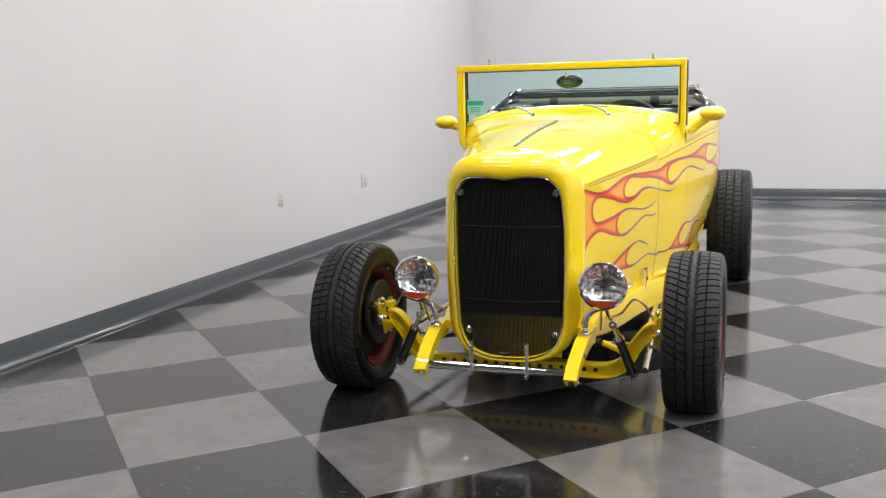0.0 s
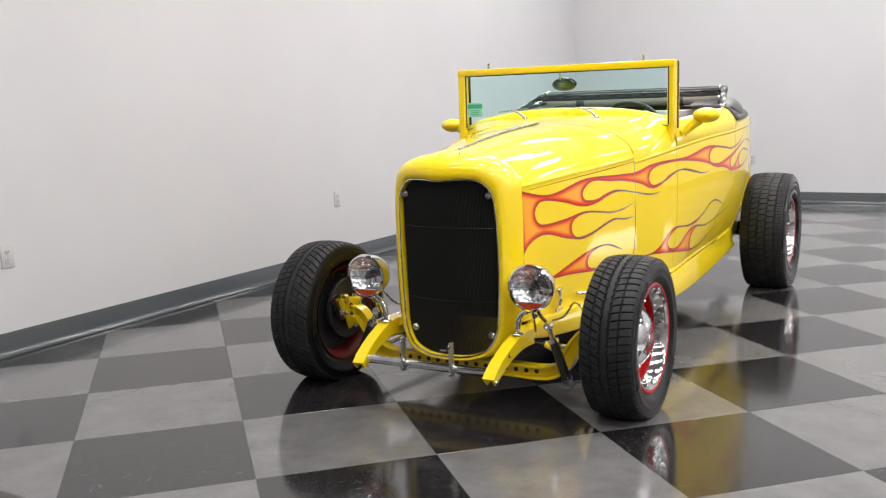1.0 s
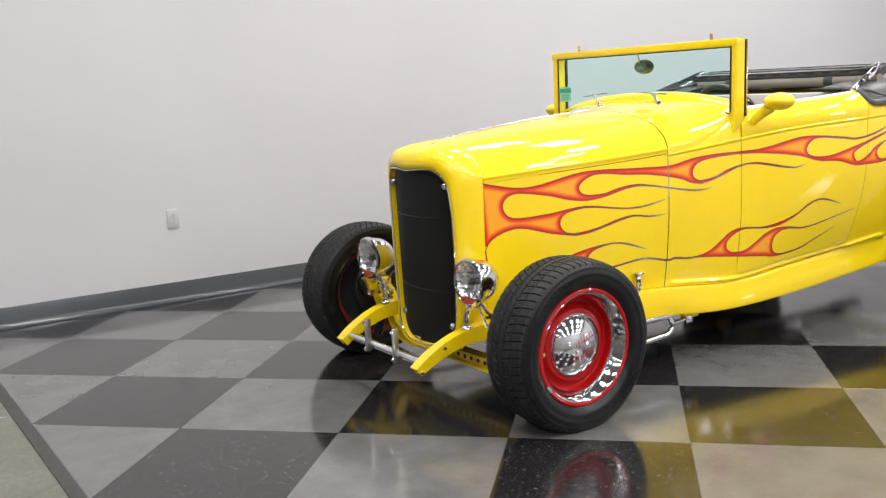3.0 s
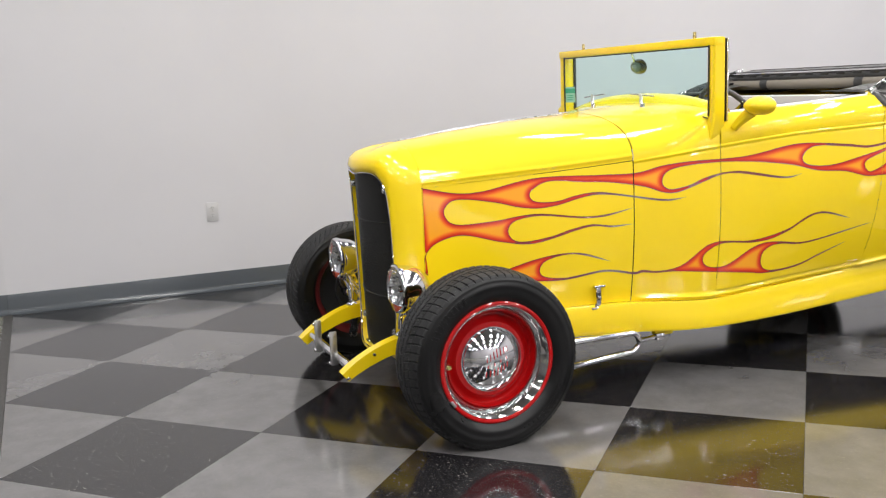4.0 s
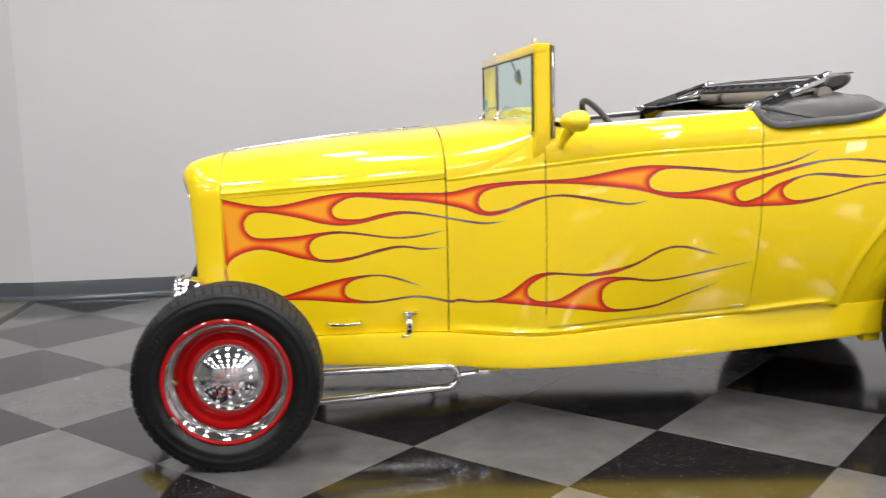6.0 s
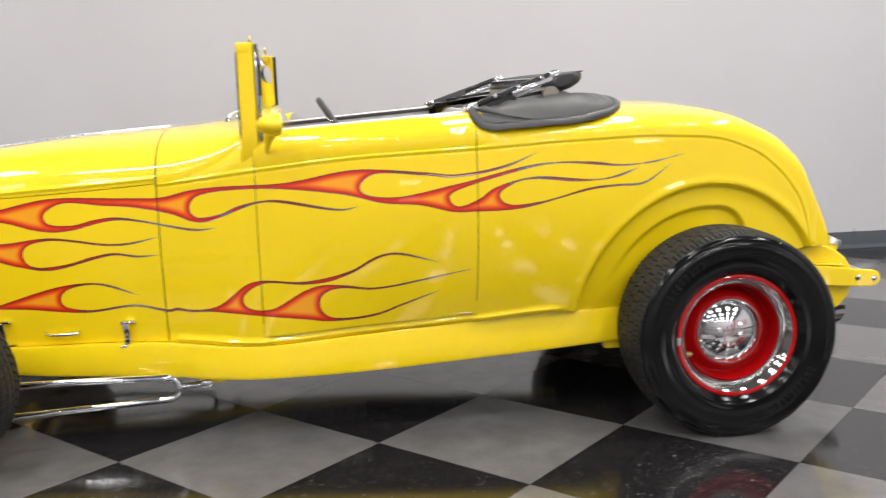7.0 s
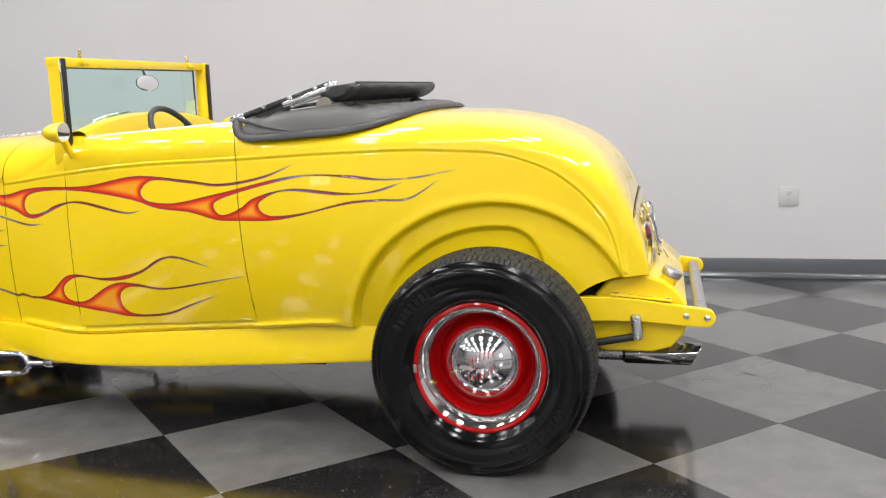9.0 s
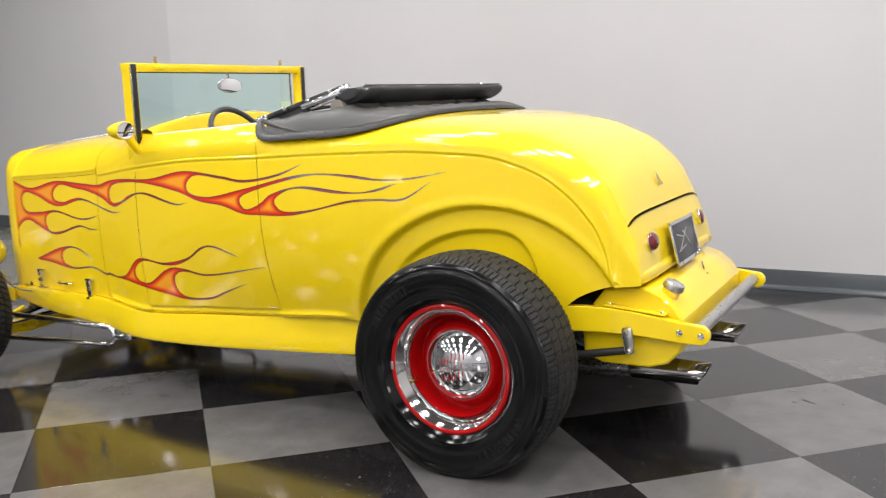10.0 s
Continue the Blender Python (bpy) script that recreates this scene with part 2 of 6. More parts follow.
def grid_mesh(name, p, wrap_n=False, wrap_m=False, caps=False, smooth=35.0):
    n, m = p.shape[:2]
    faces = grid_faces(n, m, wrap_n, wrap_m)
    if caps:
        faces += [tuple(range(m)), tuple((n - 1) * m + k for k in range(m))]
    return mesh_of(name, p.reshape(-1, 3), faces, smooth)


def part(name, me, mat, parent, label=""):
    """Links a mesh, or a bmesh, as one object under a thing or a part."""
    if isinstance(me, bmesh.types.BMesh):
        bm, me = me, bpy.data.meshes.new(name)
        bmesh.ops.recalc_face_normals(bm, faces=bm.faces)
        bm.to_mesh(me)
        bm.free()
        me.shade_smooth()
        me.set_sharp_from_angle(angle=radians(35))
    ob = new(name, me)
    if not me.materials:
        me.materials.append(mat)
    ob.parent = parent
    return tagged(ob, label)


def thing(name, label, category, group="", kind="", at=(0, 0, 0)):
    ob = new(name)
    ob.location = at
    ob.empty_display_size = 0.1
    return tagged(ob, label, category, group, kind)


def box(bm, size, at, bevel=0.0, turn=None, segments=2):
    made = bmesh.ops.create_cube(bm, size=1.0)["verts"]
    bmesh.ops.scale(bm, vec=size, verts=made)
    if bevel:
        edges = list({e for v in made for e in v.link_edges})
        made = bmesh.ops.bevel(bm, geom=edges, offset=bevel, segments=segments, affect="EDGES", profile=0.5)["verts"]
    if turn is not None:
        bmesh.ops.transform(bm, matrix=turn.to_4x4(), verts=made)
    bmesh.ops.translate(bm, vec=at, verts=made)
    return bm


def boxed(size, at, bevel=0.0, turn=None):
    return box(bmesh.new(), size, at, bevel, turn)


def spline(points, n=10):
    """Centripetal curve through the points, any dimension."""
    p = np.array(points, float)
    e = np.vstack([2 * p[0] - p[1], p, 2 * p[-1] - p[-2]])
    out = []
    for i in range(1, len(e) - 2):
        a, b, c, d = e[i - 1:i + 3]
        t1, t2, t3 = (max(np.linalg.norm(v), 1e-6) ** 0.5 for v in (b - a, c - b, d - c))
        m1 = ((b - a) / t1 - (c - a) / (t1 + t2) + (c - b) / t2) * t2
        m2 = ((c - b) / t2 - (d - b) / (t2 + t3) + (d - c) / t3) * t2
        for k in range(n):
            t = k / n
            out.append((2 * t**3 - 3 * t**2 + 1) * b + (t**3 - 2 * t**2 + t) * m1 + (-2 * t**3 + 3 * t**2) * c + (t**3 - t**2) * m2)
    out.append(p[-1])
    return np.array(out)


def sweep(name, path, section, caps=True, closed=False, up=(0, 0, 1), smooth=40.0):
    """A section (list of (sideways, up) pairs, or one per path point) along a path."""
    p = np.array(path, float)
    n = len(p)
    tang = np.roll(p, -1, 0) - np.roll(p, 1, 0) if closed else np.gradient(p, axis=0)
    tang /= np.linalg.norm(tang, axis=1)[:, None] + 1e-12
    ref = np.array(up, float)
    side = np.cross(tang, ref)
    bad = np.linalg.norm(side, axis=1) < 1e-3
    side[bad] = (1, 0, 0)
    side /= np.linalg.norm(side, axis=1)[:, None]
    high = np.cross(side, tang)
    sec = np.array(section, float)
    if sec.ndim == 2:
        sec = np.repeat(sec[None], n, 0)
    g = p[:, None, :] + sec[:, :, :1] * side[:, None, :] + sec[:, :, 1:] * high[:, None, :]
    return grid_mesh(name, g, closed, True, caps and not closed, smooth)


def circle(r, n=12):
    return [(r * math.cos(2 * math.pi * k / n), r * math.sin(2 * math.pi * k / n)) for k in range(n)]


def tube(name, path, r, n=12, closed=False):
    return sweep(name, path, circle(r, n), closed=closed)


def rod(name, a, b, r, n=12):
    a, b = np.array(a, float), np.array(b, float)
    up = (0, 0, 1) if abs((b - a)[2]) < 0.9 * np.linalg.norm(b - a) else (0, 1, 0)
    return sweep(name, [a, a + (b - a) * 0.5, b], circle(r, n), up=up)


def lathe(name, profile, axis="X", n=64, at=(0, 0, 0), smooth=35.0, wrap=False):
    """Turns a profile of (radius, along) pairs round an axis."""
    a = np.linspace(0, 2 * np.pi, n, endpoint=False)[:, None]
    r = np.array([q[0] for q in profile])[None]
    l = np.array([q[1] for q in profile])[None] + 0 * a
    u, v = r * np.cos(a), r * np.sin(a)
    order = {"X": (l, u, v), "Y": (v, l, u), "Z": (u, v, l)}[axis]
    return grid_mesh(name, np.stack(order, -1) + np.array(at), True, wrap, smooth=smooth)


def bolts(name, places, r, depth, axis, mat, parent, label=""):
    for place in places:
        part(name, lathe(name, [(0.0001, depth), (r * 0.6, depth * 0.95), (r, depth * 0.4), (r, 0)], axis, 10, place), mat, parent, label)


# ------------------------------------------------------------------ the room
TURN = radians(45.2)
TILE = 0.6096
CORNER = Vector((-0.628, -0.697))          # one crossing of the tile joints
EDGE_Y = -1.555                             # where the tiles end at the strip


def clip(poly, a, b, c):
    """The part of a polygon where a x + b y >= c."""
    out = []
    for p, q in zip(poly, poly[1:] + poly[:1]):
        dp, dq = a * p[0] + b * p[1] - c, a * q[0] + b * q[1] - c
        if dp >= 0:
            out.append(p)
        if dp * dq < 0:
            k = dp / (dp - dq)
            out.append((p[0] + (q[0] - p[0]) * k, p[1] + (q[1] - p[1]) * k))
    return out


def prism(name, poly, top, bottom, edge=0.0008, closed=False):
    c = np.mean(poly, axis=0)
    inner = [tuple(np.array(q) + (c - np.array(q)) / max(np.linalg.norm(c - np.array(q)), 1e-6) * edge) for q in poly]
    n = len(poly)
    v = [(*q, top) for q in inner] + [(*q, top - edge) for q in poly] + [(*q, bottom) for q in poly]
    f = [tuple(range(n))]
    for k in range(n):
        j = (k + 1) % n
        f += [(k, j, n + j, n + k), (n + k, n + j, 2 * n + j, 2 * n + k)]
    if closed:
        f.append(tuple(range(2 * n, 3 * n)))
    return mesh_of(name, v, f, 0)


def slab(name, poly, top, bottom, mat, label, category, kind="structure"):
    ob = new(name, prism(name, poly, top, bottom, closed=True))
    ob.data.materials.append(mat)
    return tagged(ob, label, category, kind=kind)


FAR_LEFT = WALL_X + (ROOM_Y - EDGE_Y) * 0.155      # the left wall bends outwards at the strip
floor = slab("floor", [(WALL_X - 0.2, EDGE_Y), (ROOM_X, EDGE_Y), (ROOM_X, WALL_Y + 0.2), (WALL_X - 0.2, WALL_Y + 0.2)], -0.004, -0.2, joint,
             "checkerboard floor of dark and grey speckled vinyl tiles", "floor")
slab("floor_concrete", [(FAR_LEFT - 0.3, ROOM_Y - 0.2), (ROOM_X, ROOM_Y - 0.2), (ROOM_X, EDGE_Y - 0.045), (WALL_X - 0.3, EDGE_Y - 0.045)], -0.001, -0.2, concrete,
     "polished greenish grey concrete floor beside the tiles", "floor")
slab("trim_strip", [(WALL_X - 0.1, EDGE_Y - 0.046), (ROOM_X, EDGE_Y - 0.046), (ROOM_X, EDGE_Y - 0.001), (WALL_X - 0.1, EDGE_Y - 0.001)], 0.003, -0.1, strip_vinyl,
     "dark rubber transition strip between tiles and concrete", "trim")
slab("wall_left", [(WALL_X, EDGE_Y - 0.02), (WALL_X, WALL_Y), (WALL_X - 0.15, WALL_Y), (WALL_X - 0.15, EDGE_Y - 0.02)], CEILING, -0.1, wall_paint,
     "plain off-white painted wall with a vinyl base", "wall")
slab("wall_left_return", [(WALL_X, EDGE_Y - 0.02), (WALL_X - 0.15, EDGE_Y - 0.02), (FAR_LEFT - 0.15, ROOM_Y), (FAR_LEFT, ROOM_Y)], CEILING, -0.1, wall_paint,
     "off-white painted wall beside the concrete floor", "wall")
slab("wall_far", [(WALL_X - 0.15, WALL_Y), (ROOM_X + 0.15, WALL_Y), (ROOM_X + 0.15, WALL_Y + 0.15), (WALL_X - 0.15, WALL_Y + 0.15)], CEILING, -0.1, wall_paint,
     "plain off-white painted end wall", "wall")
slab("wall_right", [(ROOM_X, ROOM_Y), (ROOM_X + 0.15, ROOM_Y), (ROOM_X + 0.15, WALL_Y), (ROOM_X, WALL_Y)], CEILING, -0.1, wall_paint, "plain off-white painted wall", "wall")
# added out of view; its grey keeps reflections in the car dark
slab("wall_near", [(FAR_LEFT - 0.15, ROOM_Y - 0.15), (ROOM_X + 0.15, ROOM_Y - 0.15), (ROOM_X + 0.15, ROOM_Y), (FAR_LEFT - 0.15, ROOM_Y)], CEILING, -0.1, wall_grey, "unseen closing wall, made grey to darken reflections", "wall")
slab("ceiling", [(FAR_LEFT - 0.15, ROOM_Y - 0.15), (ROOM_X + 0.15, ROOM_Y - 0.15), (ROOM_X + 0.15, WALL_Y + 0.15), (FAR_LEFT - 0.15, WALL_Y + 0.15)], CEILING + 0.15, CEILING, ceiling_paint,
     "plain pale ceiling", "ceiling")


def baseboard(name, a, b, label):
    """Cove base: a thin upright sheet with a curved toe."""
    a, b = Vector((*a, 0)), Vector((*b, 0))
    d = (b - a).normalized()
    out = Vector((-d.y, d.x, 0))
    prof = [(0.0, 0.118), (0.004, 0.118), (0.0055, 0.115), (0.0055, 0.035), (0.008, 0.022), (0.014, 0.011), (0.023, 0.004), (0.030, 0.0035), (0.030, 0.0), (0.0, 0.0)]
    n = max(2, int((b - a).length / 0.6))
    p = np.array([[tuple(a + (b - a) * (k / n) + out * s + Vector((0, 0, z))) for s, z in prof] for k in range(n + 1)])
    ob = new(name, grid_mesh(name, p, False, True, True))
    ob.data.materials.append(base_vinyl)
    return tagged(ob, label, "baseboard", kind="structure")


baseboard("baseboard_left", (WALL_X, WALL_Y), (WALL_X, EDGE_Y - 0.02), "dark blue-grey vinyl cove base along the wall")
baseboard("baseboard_return", (WALL_X, EDGE_Y - 0.02), (FAR_LEFT, ROOM_Y), "dark blue-grey vinyl cove base beside the concrete")
baseboard("baseboard_far", (ROOM_X, WALL_Y), (WALL_X, WALL_Y), "dark blue-grey vinyl cove base along the end wall")


def ceiling_lamp():
    lamp = thing("ceiling_lamp", "flat white rectangular ceiling lamp panel", "lamp", "rows of ceiling lamps")
    part("housing", boxed((0.90, 0.42, 0.075), (0, 0, 0.0475), 0.01), housing, lamp)
    part("diffuser_rim", boxed((0.86, 0.38, 0.012), (0, 0, 0.006), 0.003), white_plastic, lamp)
    return lamp


def lamp_share(x, y):
    """Power factor by place, tuned to balance wall, floor and flank: lower by the wall, higher on the open side at the
    back.
    """
    if x < 0 and y < 3:
        return 0.62 if y > -1 else 0.35
    if x > 5:
        return 1.3 if y > 1 else 0.75
    return 1.12 if y > 3 else 1.06 if y < 1 else 0.76


master = ceiling_lamp()
spots = [(x, y) for x in (-1.2, 0.4, 2.3, 4.2, 6.1, 8.6, 11.0) for y in (-7.5, -4.9, -2.3, -0.3, 1.7, 3.7, 5.7) if y > -3 or x > 3 or (y > -5 and x > 2)]
for k, (x, y) in enumerate(spots):
    m = pose(x, y, CEILING - 0.0805)
    if k:
        copy_thing(master, m)
    else:
        master.matrix_basis = m
    light = bpy.data.lights.new("panel_light", "AREA")
    light.shape, light.size, light.size_y = "RECTANGLE", 0.82, 0.34
    light.energy, light.color = LAMP_POWER * lamp_share(x, y), LAMP_COLOUR
    ob = new("panel_light", light)
    ob.location = (x, y, CEILING - 0.0855)


def glow_panel(name, at, turn, width, height, glow):
    """An unseen glowing panel in a white frame, added for highlights on the paint."""
    w = thing(name, "added glowing panel in a white painted frame, out of view", "window", kind="structure", at=(0, 0, 0))
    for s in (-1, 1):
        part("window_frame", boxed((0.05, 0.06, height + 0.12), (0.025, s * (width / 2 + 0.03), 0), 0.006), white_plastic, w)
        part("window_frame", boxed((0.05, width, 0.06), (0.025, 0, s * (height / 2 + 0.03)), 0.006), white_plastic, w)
    part("pane", boxed((0.012, width, height), (0.012, 0, 0), 0.002), glow, w, "glowing pane that puts highlights on the car paint")
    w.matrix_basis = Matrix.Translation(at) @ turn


# both stay out of view; added for the bright patches on the car's flank
glow_panel("window_1", (6.9, WALL_Y, 1.45), Matrix.Rotation(radians(-90), 4, "Z"), 1.1, 0.7, bright_pane)
glow_panel("window_2", (ROOM_X, -0.4, 0.60), Matrix.Rotation(radians(180), 4, "Z"), 0.9, 0.32, dim_pane)


def outlet(at, turn, width=0.072):
    o = thing("wall_outlet", "white double power outlet plate on the wall", "outlet", "wall outlets")
    part("cover_plate", boxed((0.006, width, 0.116), (0.003, 0, 0), 0.0025), white_plastic, o)
    for s in (-1, 1):
        face = part("socket", lathe("socket", [(0.0001, 0.0085), (0.0155, 0.0085), (0.017, 0.007), (0.017, 0.004)], "X", 20, (0, 0, 0.021 * s)), white_plastic, o)
        for dy in (-0.006, 0.006):
            part("slot", boxed((0.002, 0.0022, 0.008), (0.0085, dy, 0.021 * s + 0.003)), slot_dark, face)
        part("slot", lathe("slot", [(0.0001, 0.0092), (0.0025, 0.0092), (0.0025, 0.008)], "X", 8, (0, 0, 0.021 * s - 0.007)), slot_dark, face)
    part("screw", lathe("screw", [(0.0001, 0.0075), (0.003, 0.007), (0.0032, 0.005)], "X", 8), steel, o)
    o.matrix_basis = Matrix.Translation(at) @ turn
    return o


for y, w in ((-0.37, 0.072), (2.45, 0.072), (3.96, 0.115)):
    outlet((WALL_X, y, 0.50), Matrix(), w)
for x in (-0.523, -0.341):
    outlet((x, WALL_Y, 0.477), Matrix.Rotation(radians(-90), 4, "Z"))


# two short ends of wire that stick out above the base
stub = thing("wire_stub", "short dark wire ends sticking out above the vinyl base", "wire", at=(WALL_X + 0.004, 4.967, 0.0))
part("wire_end", tube("wire_end", spline([(0.002, -0.012, 0.085), (0.008, -0.008, 0.115), (0.010, 0.002, 0.138), (0.009, 0.010, 0.118)], 5), 0.0013, 6), slot_dark, stub)
part("wire_end", tube("wire_end", spline([(0.002, 0.016, 0.090), (0.008, 0.020, 0.112), (0.010, 0.018, 0.126)], 5), 0.0013, 6), slot_dark, stub)


# ------------------------------------------------------------------ the car: shape of the body
# x to the car's left, y to its rear, z up; the front axle stands at y = 0
def table(*pairs):
    """A smooth curve through (y, value) pairs."""
    xs, vs = np.array(pairs[0::2], float), np.array(pairs[1::2], float)
    slope = np.gradient(vs, xs)

    def f(y):
        y = np.clip(np.asarray(y, float), xs[0], xs[-1])
        i = np.clip(np.searchsorted(xs, y) - 1, 0, len(xs) - 2)
        h = xs[i + 1] - xs[i]
        t = (y - xs[i]) / h
        return (2 * t**3 - 3 * t**2 + 1) * vs[i] + (t**3 - 2 * t**2 + t) * h * slope[i] + (-2 * t**3 + 3 * t**2) * vs[i + 1] + (t**3 - t**2) * h * slope[i + 1]
    return f


half_width = table(-.06, .27, .365, .368, .76, .462, 1.09, .557, 1.4, .622, 1.75, .668, 1.9, .674, 2.1, .668, 2.3, .648, 2.5, .615, 2.75, .565, 2.9, .535, 3.05, .508, 3.165, .478)
sill_width = table(-.06, .268, .365, .355, .76, .442, 1.09, .535, 1.4, .545, 1.83, .548, 2.2, .55, 2.5, .545, 2.75, .52, 3.0, .50, 3.165, .474)
belt_height = table(-.06, .836, .24, .858, .5, .876, .76, .899, 1.09, .942, 1.4, .975, 1.78, .994, 2.18, 1.013, 2.5, 1.014, 2.757, .980, 2.9, .910, 3.0, .812, 3.04, .752, 3.067, .68, 3.084, .606, 3.095, .597, 3.165, .597)
sill_height = table(-.06, .322, .225, .329, .7, .345, 1.1, .333, 1.4, .355, 1.8, .382, 2.15, .402, 2.3, .385, 2.85, .43, 2.96, .53, 3.04, .565, 3.165, .582)
crown_height = table(-.06, .996, .193, 1.027, .408, 1.050, .735, 1.074, 1.05, 1.104, 1.5, 1.125, 1.82, 1.132, 2.2, 1.132, 2.45, 1.126, 2.645, 1.112, 2.846, 1.064, 3.0, .974, 3.06, .90, 3.106, .808, 3.13, .745, 3.15, .685, 3.165, .606)
fullness = table(-.06, 2.0, .76, 2.4, 1.09, 2.4, 1.82, 2.5, 2.4, 2.8, 2.8, 3.2, 3.0, 4.2, 3.1, 6.0, 3.165, 6.5)
HUB_Y, HUB_Z, ARCH, ARCH_INNER = 2.657, 0.35, 0.485, 0.400


def smooth(x):
    x = np.clip(x, 0, 1)
    return x * x * (3 - 2 * x)


def inner_reach(y, z):
    """Distance from the hub, in which the inner step of the arch bends down behind the wheel."""
    dy, dz = y - HUB_Y, np.maximum(z - HUB_Z, 0.0)
    short = np.where(dy > 0, dy * 2.1, dy)
    return np.where(dy > 0, (short**3.2 + dz**3.2)**(1 / 3.2), np.hypot(dy, z - HUB_Z))


def side_x(y, z):
    """The flank: upright below the belt and tucked under towards the sill."""
    w, s, b = half_width(y), sill_width(y), belt_height(y)
    u = np.clip((z - 0.34) / (np.maximum(b - 0.10, 0.39) - 0.34), 0, 1)
    x = s + (w - s) * (1 - (1 - u)**2) + 0.009 * np.sin(np.pi * np.clip((z - 0.34) / (b - 0.34), 0, 1)) * smooth((y + 0.05) / 0.4) * (1 - smooth((y - 2.75) / 0.3))
    steep = np.hypot(1, np.minimum((belt_height(y + 0.004) - belt_height(y - 0.004)) / 0.008, 0) * (y > 2.8))
    off = (z - b) / steep
    x = x + (0.0036 * np.exp(-((off + 0.003) / 0.006)**2) - 0.0014 * np.exp(-((off + 0.013) / 0.004)**2)) * (y > 0.76) * (1 - smooth((y - 3.088) / 0.02))      # belt bead
    foot = z - sill_height(y)
    x = x + 0.010 * np.exp(-((foot - 0.012) / 0.010)**2) * smooth((y - 0.76) / 0.05) * (1 - smooth((y - 2.08) / 0.08))   # bottom bead
    r = np.hypot(y - HUB_Y, z - HUB_Z)
    near = (y > 2.0)
    x = x + near * (0.0028 * np.exp(-((r - ARCH - 0.008) / 0.016)**2)
                    - 0.026 * smooth((ARCH + 0.001 - r) / 0.020)
                    - 0.022 * smooth((ARCH_INNER + 0.004 - inner_reach(y, z)) / 0.020) * smooth((y - 2.26) / 0.22))
    return x


def section(y, s):
    """Half a cross-section: s from 0 at the sill to 1 at the belt and 2 at the middle of the top."""
    y, s = np.broadcast_arrays(np.asarray(y, float), np.asarray(s, float))
    b, low = belt_height(y), sill_height(y)
    z0 = low + (b - low) * np.clip(s, 0, 1)
    x0 = side_x(y, z0)
    a = np.clip(s - 1, 0, 1) * np.pi / 2
    e = 2 / fullness(y)
    x1 = x0 * np.cos(a)**e
    z1 = b + (crown_height(y) - b) * np.sin(a)**e
    x1 = x1 + 0.0045 * np.exp(-((z1 - b - 0.020) / 0.007)**2) * (y < 0.757)      # rolled edge of the hood top
    up = s > 1
    return np.stack([np.where(up, x1, x0), y, np.where(up, z1, z0)], -1)


def door_section(y, s):
    """The same on the doors, whose upper edge rolls over to the inside."""
    p = section(y, np.minimum(s, 1))
    y, s = p[..., 1], np.broadcast_to(s, p.shape[:-1])
    t = np.clip(s - 1, 0, 1)
    b, w = belt_height(y), half_width(y)
    rim = 1.059 + (y - 1.12) * 0.068
    k = np.clip(t / 0.8, 0, 1)
    x = w - 0.034 * k**2.2 + 0.006 * np.sin(np.pi * k)
    z = b + (rim - b) * k
    roll = np.clip((t - 0.8) / 0.2, 0, 1)
    x = x - 0.030 * roll
    z = z + 0.005 * np.sin(np.pi * roll) - 0.004 * roll
    up = s > 1
    p[..., 0] = np.where(up, x, p[..., 0])
    p[..., 2] = np.where(up, z, p[..., 2])
    return p


def cowl_section(y, s):
    """The cowl: ahead it follows the hood; towards the doors its shoulder rises into a flat flank."""
    p = section(y, s)
    y, s = p[..., 1], np.broadcast_to(s, p.shape[:-1])
    k = np.clip((y - 0.79) / 0.30, 0, 1)**2.3
    b, w, top = belt_height(y), half_width(y), crown_height(y)
    rim = b + (1.052 - b) * k
    f = 0.02 + 0.22 * k
    t = np.clip((s - 1) / f, 0, 1)
    x0 = w - 0.034 * k
    a = np.clip((s - 1 - f) / (1 - f), 0, 1) * np.pi / 2
    e = 2 / fullness(y)
    x = np.where(s < 1 + f, w - 0.034 * k * t**2.2, x0 * np.cos(a)**e)
    z = np.where(s < 1 + f, b + (rim - b) * t, rim + (top - rim) * np.sin(a)**e)
    p[..., 0] = np.where(s > 1, x, p[..., 0])
    p[..., 2] = np.where(s > 1, z, p[..., 2])
    return p


def quarter_section(y, s):
    """The quarter: at its front edge shaped like the door, further back like the tail."""
    p = section(y, s)
    q = door_section(p[..., 1], 1 + (np.broadcast_to(s, p.shape[:-1]) - 1) / 0.6 * 0.8)
    up = (np.broadcast_to(s, p.shape[:-1]) > 1) * (1 - smooth((p[..., 1] - 1.822) / 0.16))
    return p + (q - p) * up[..., None]


def flame_edge(*numbers):
    return spline(list(zip(numbers[0::2], numbers[1::2])), 14)


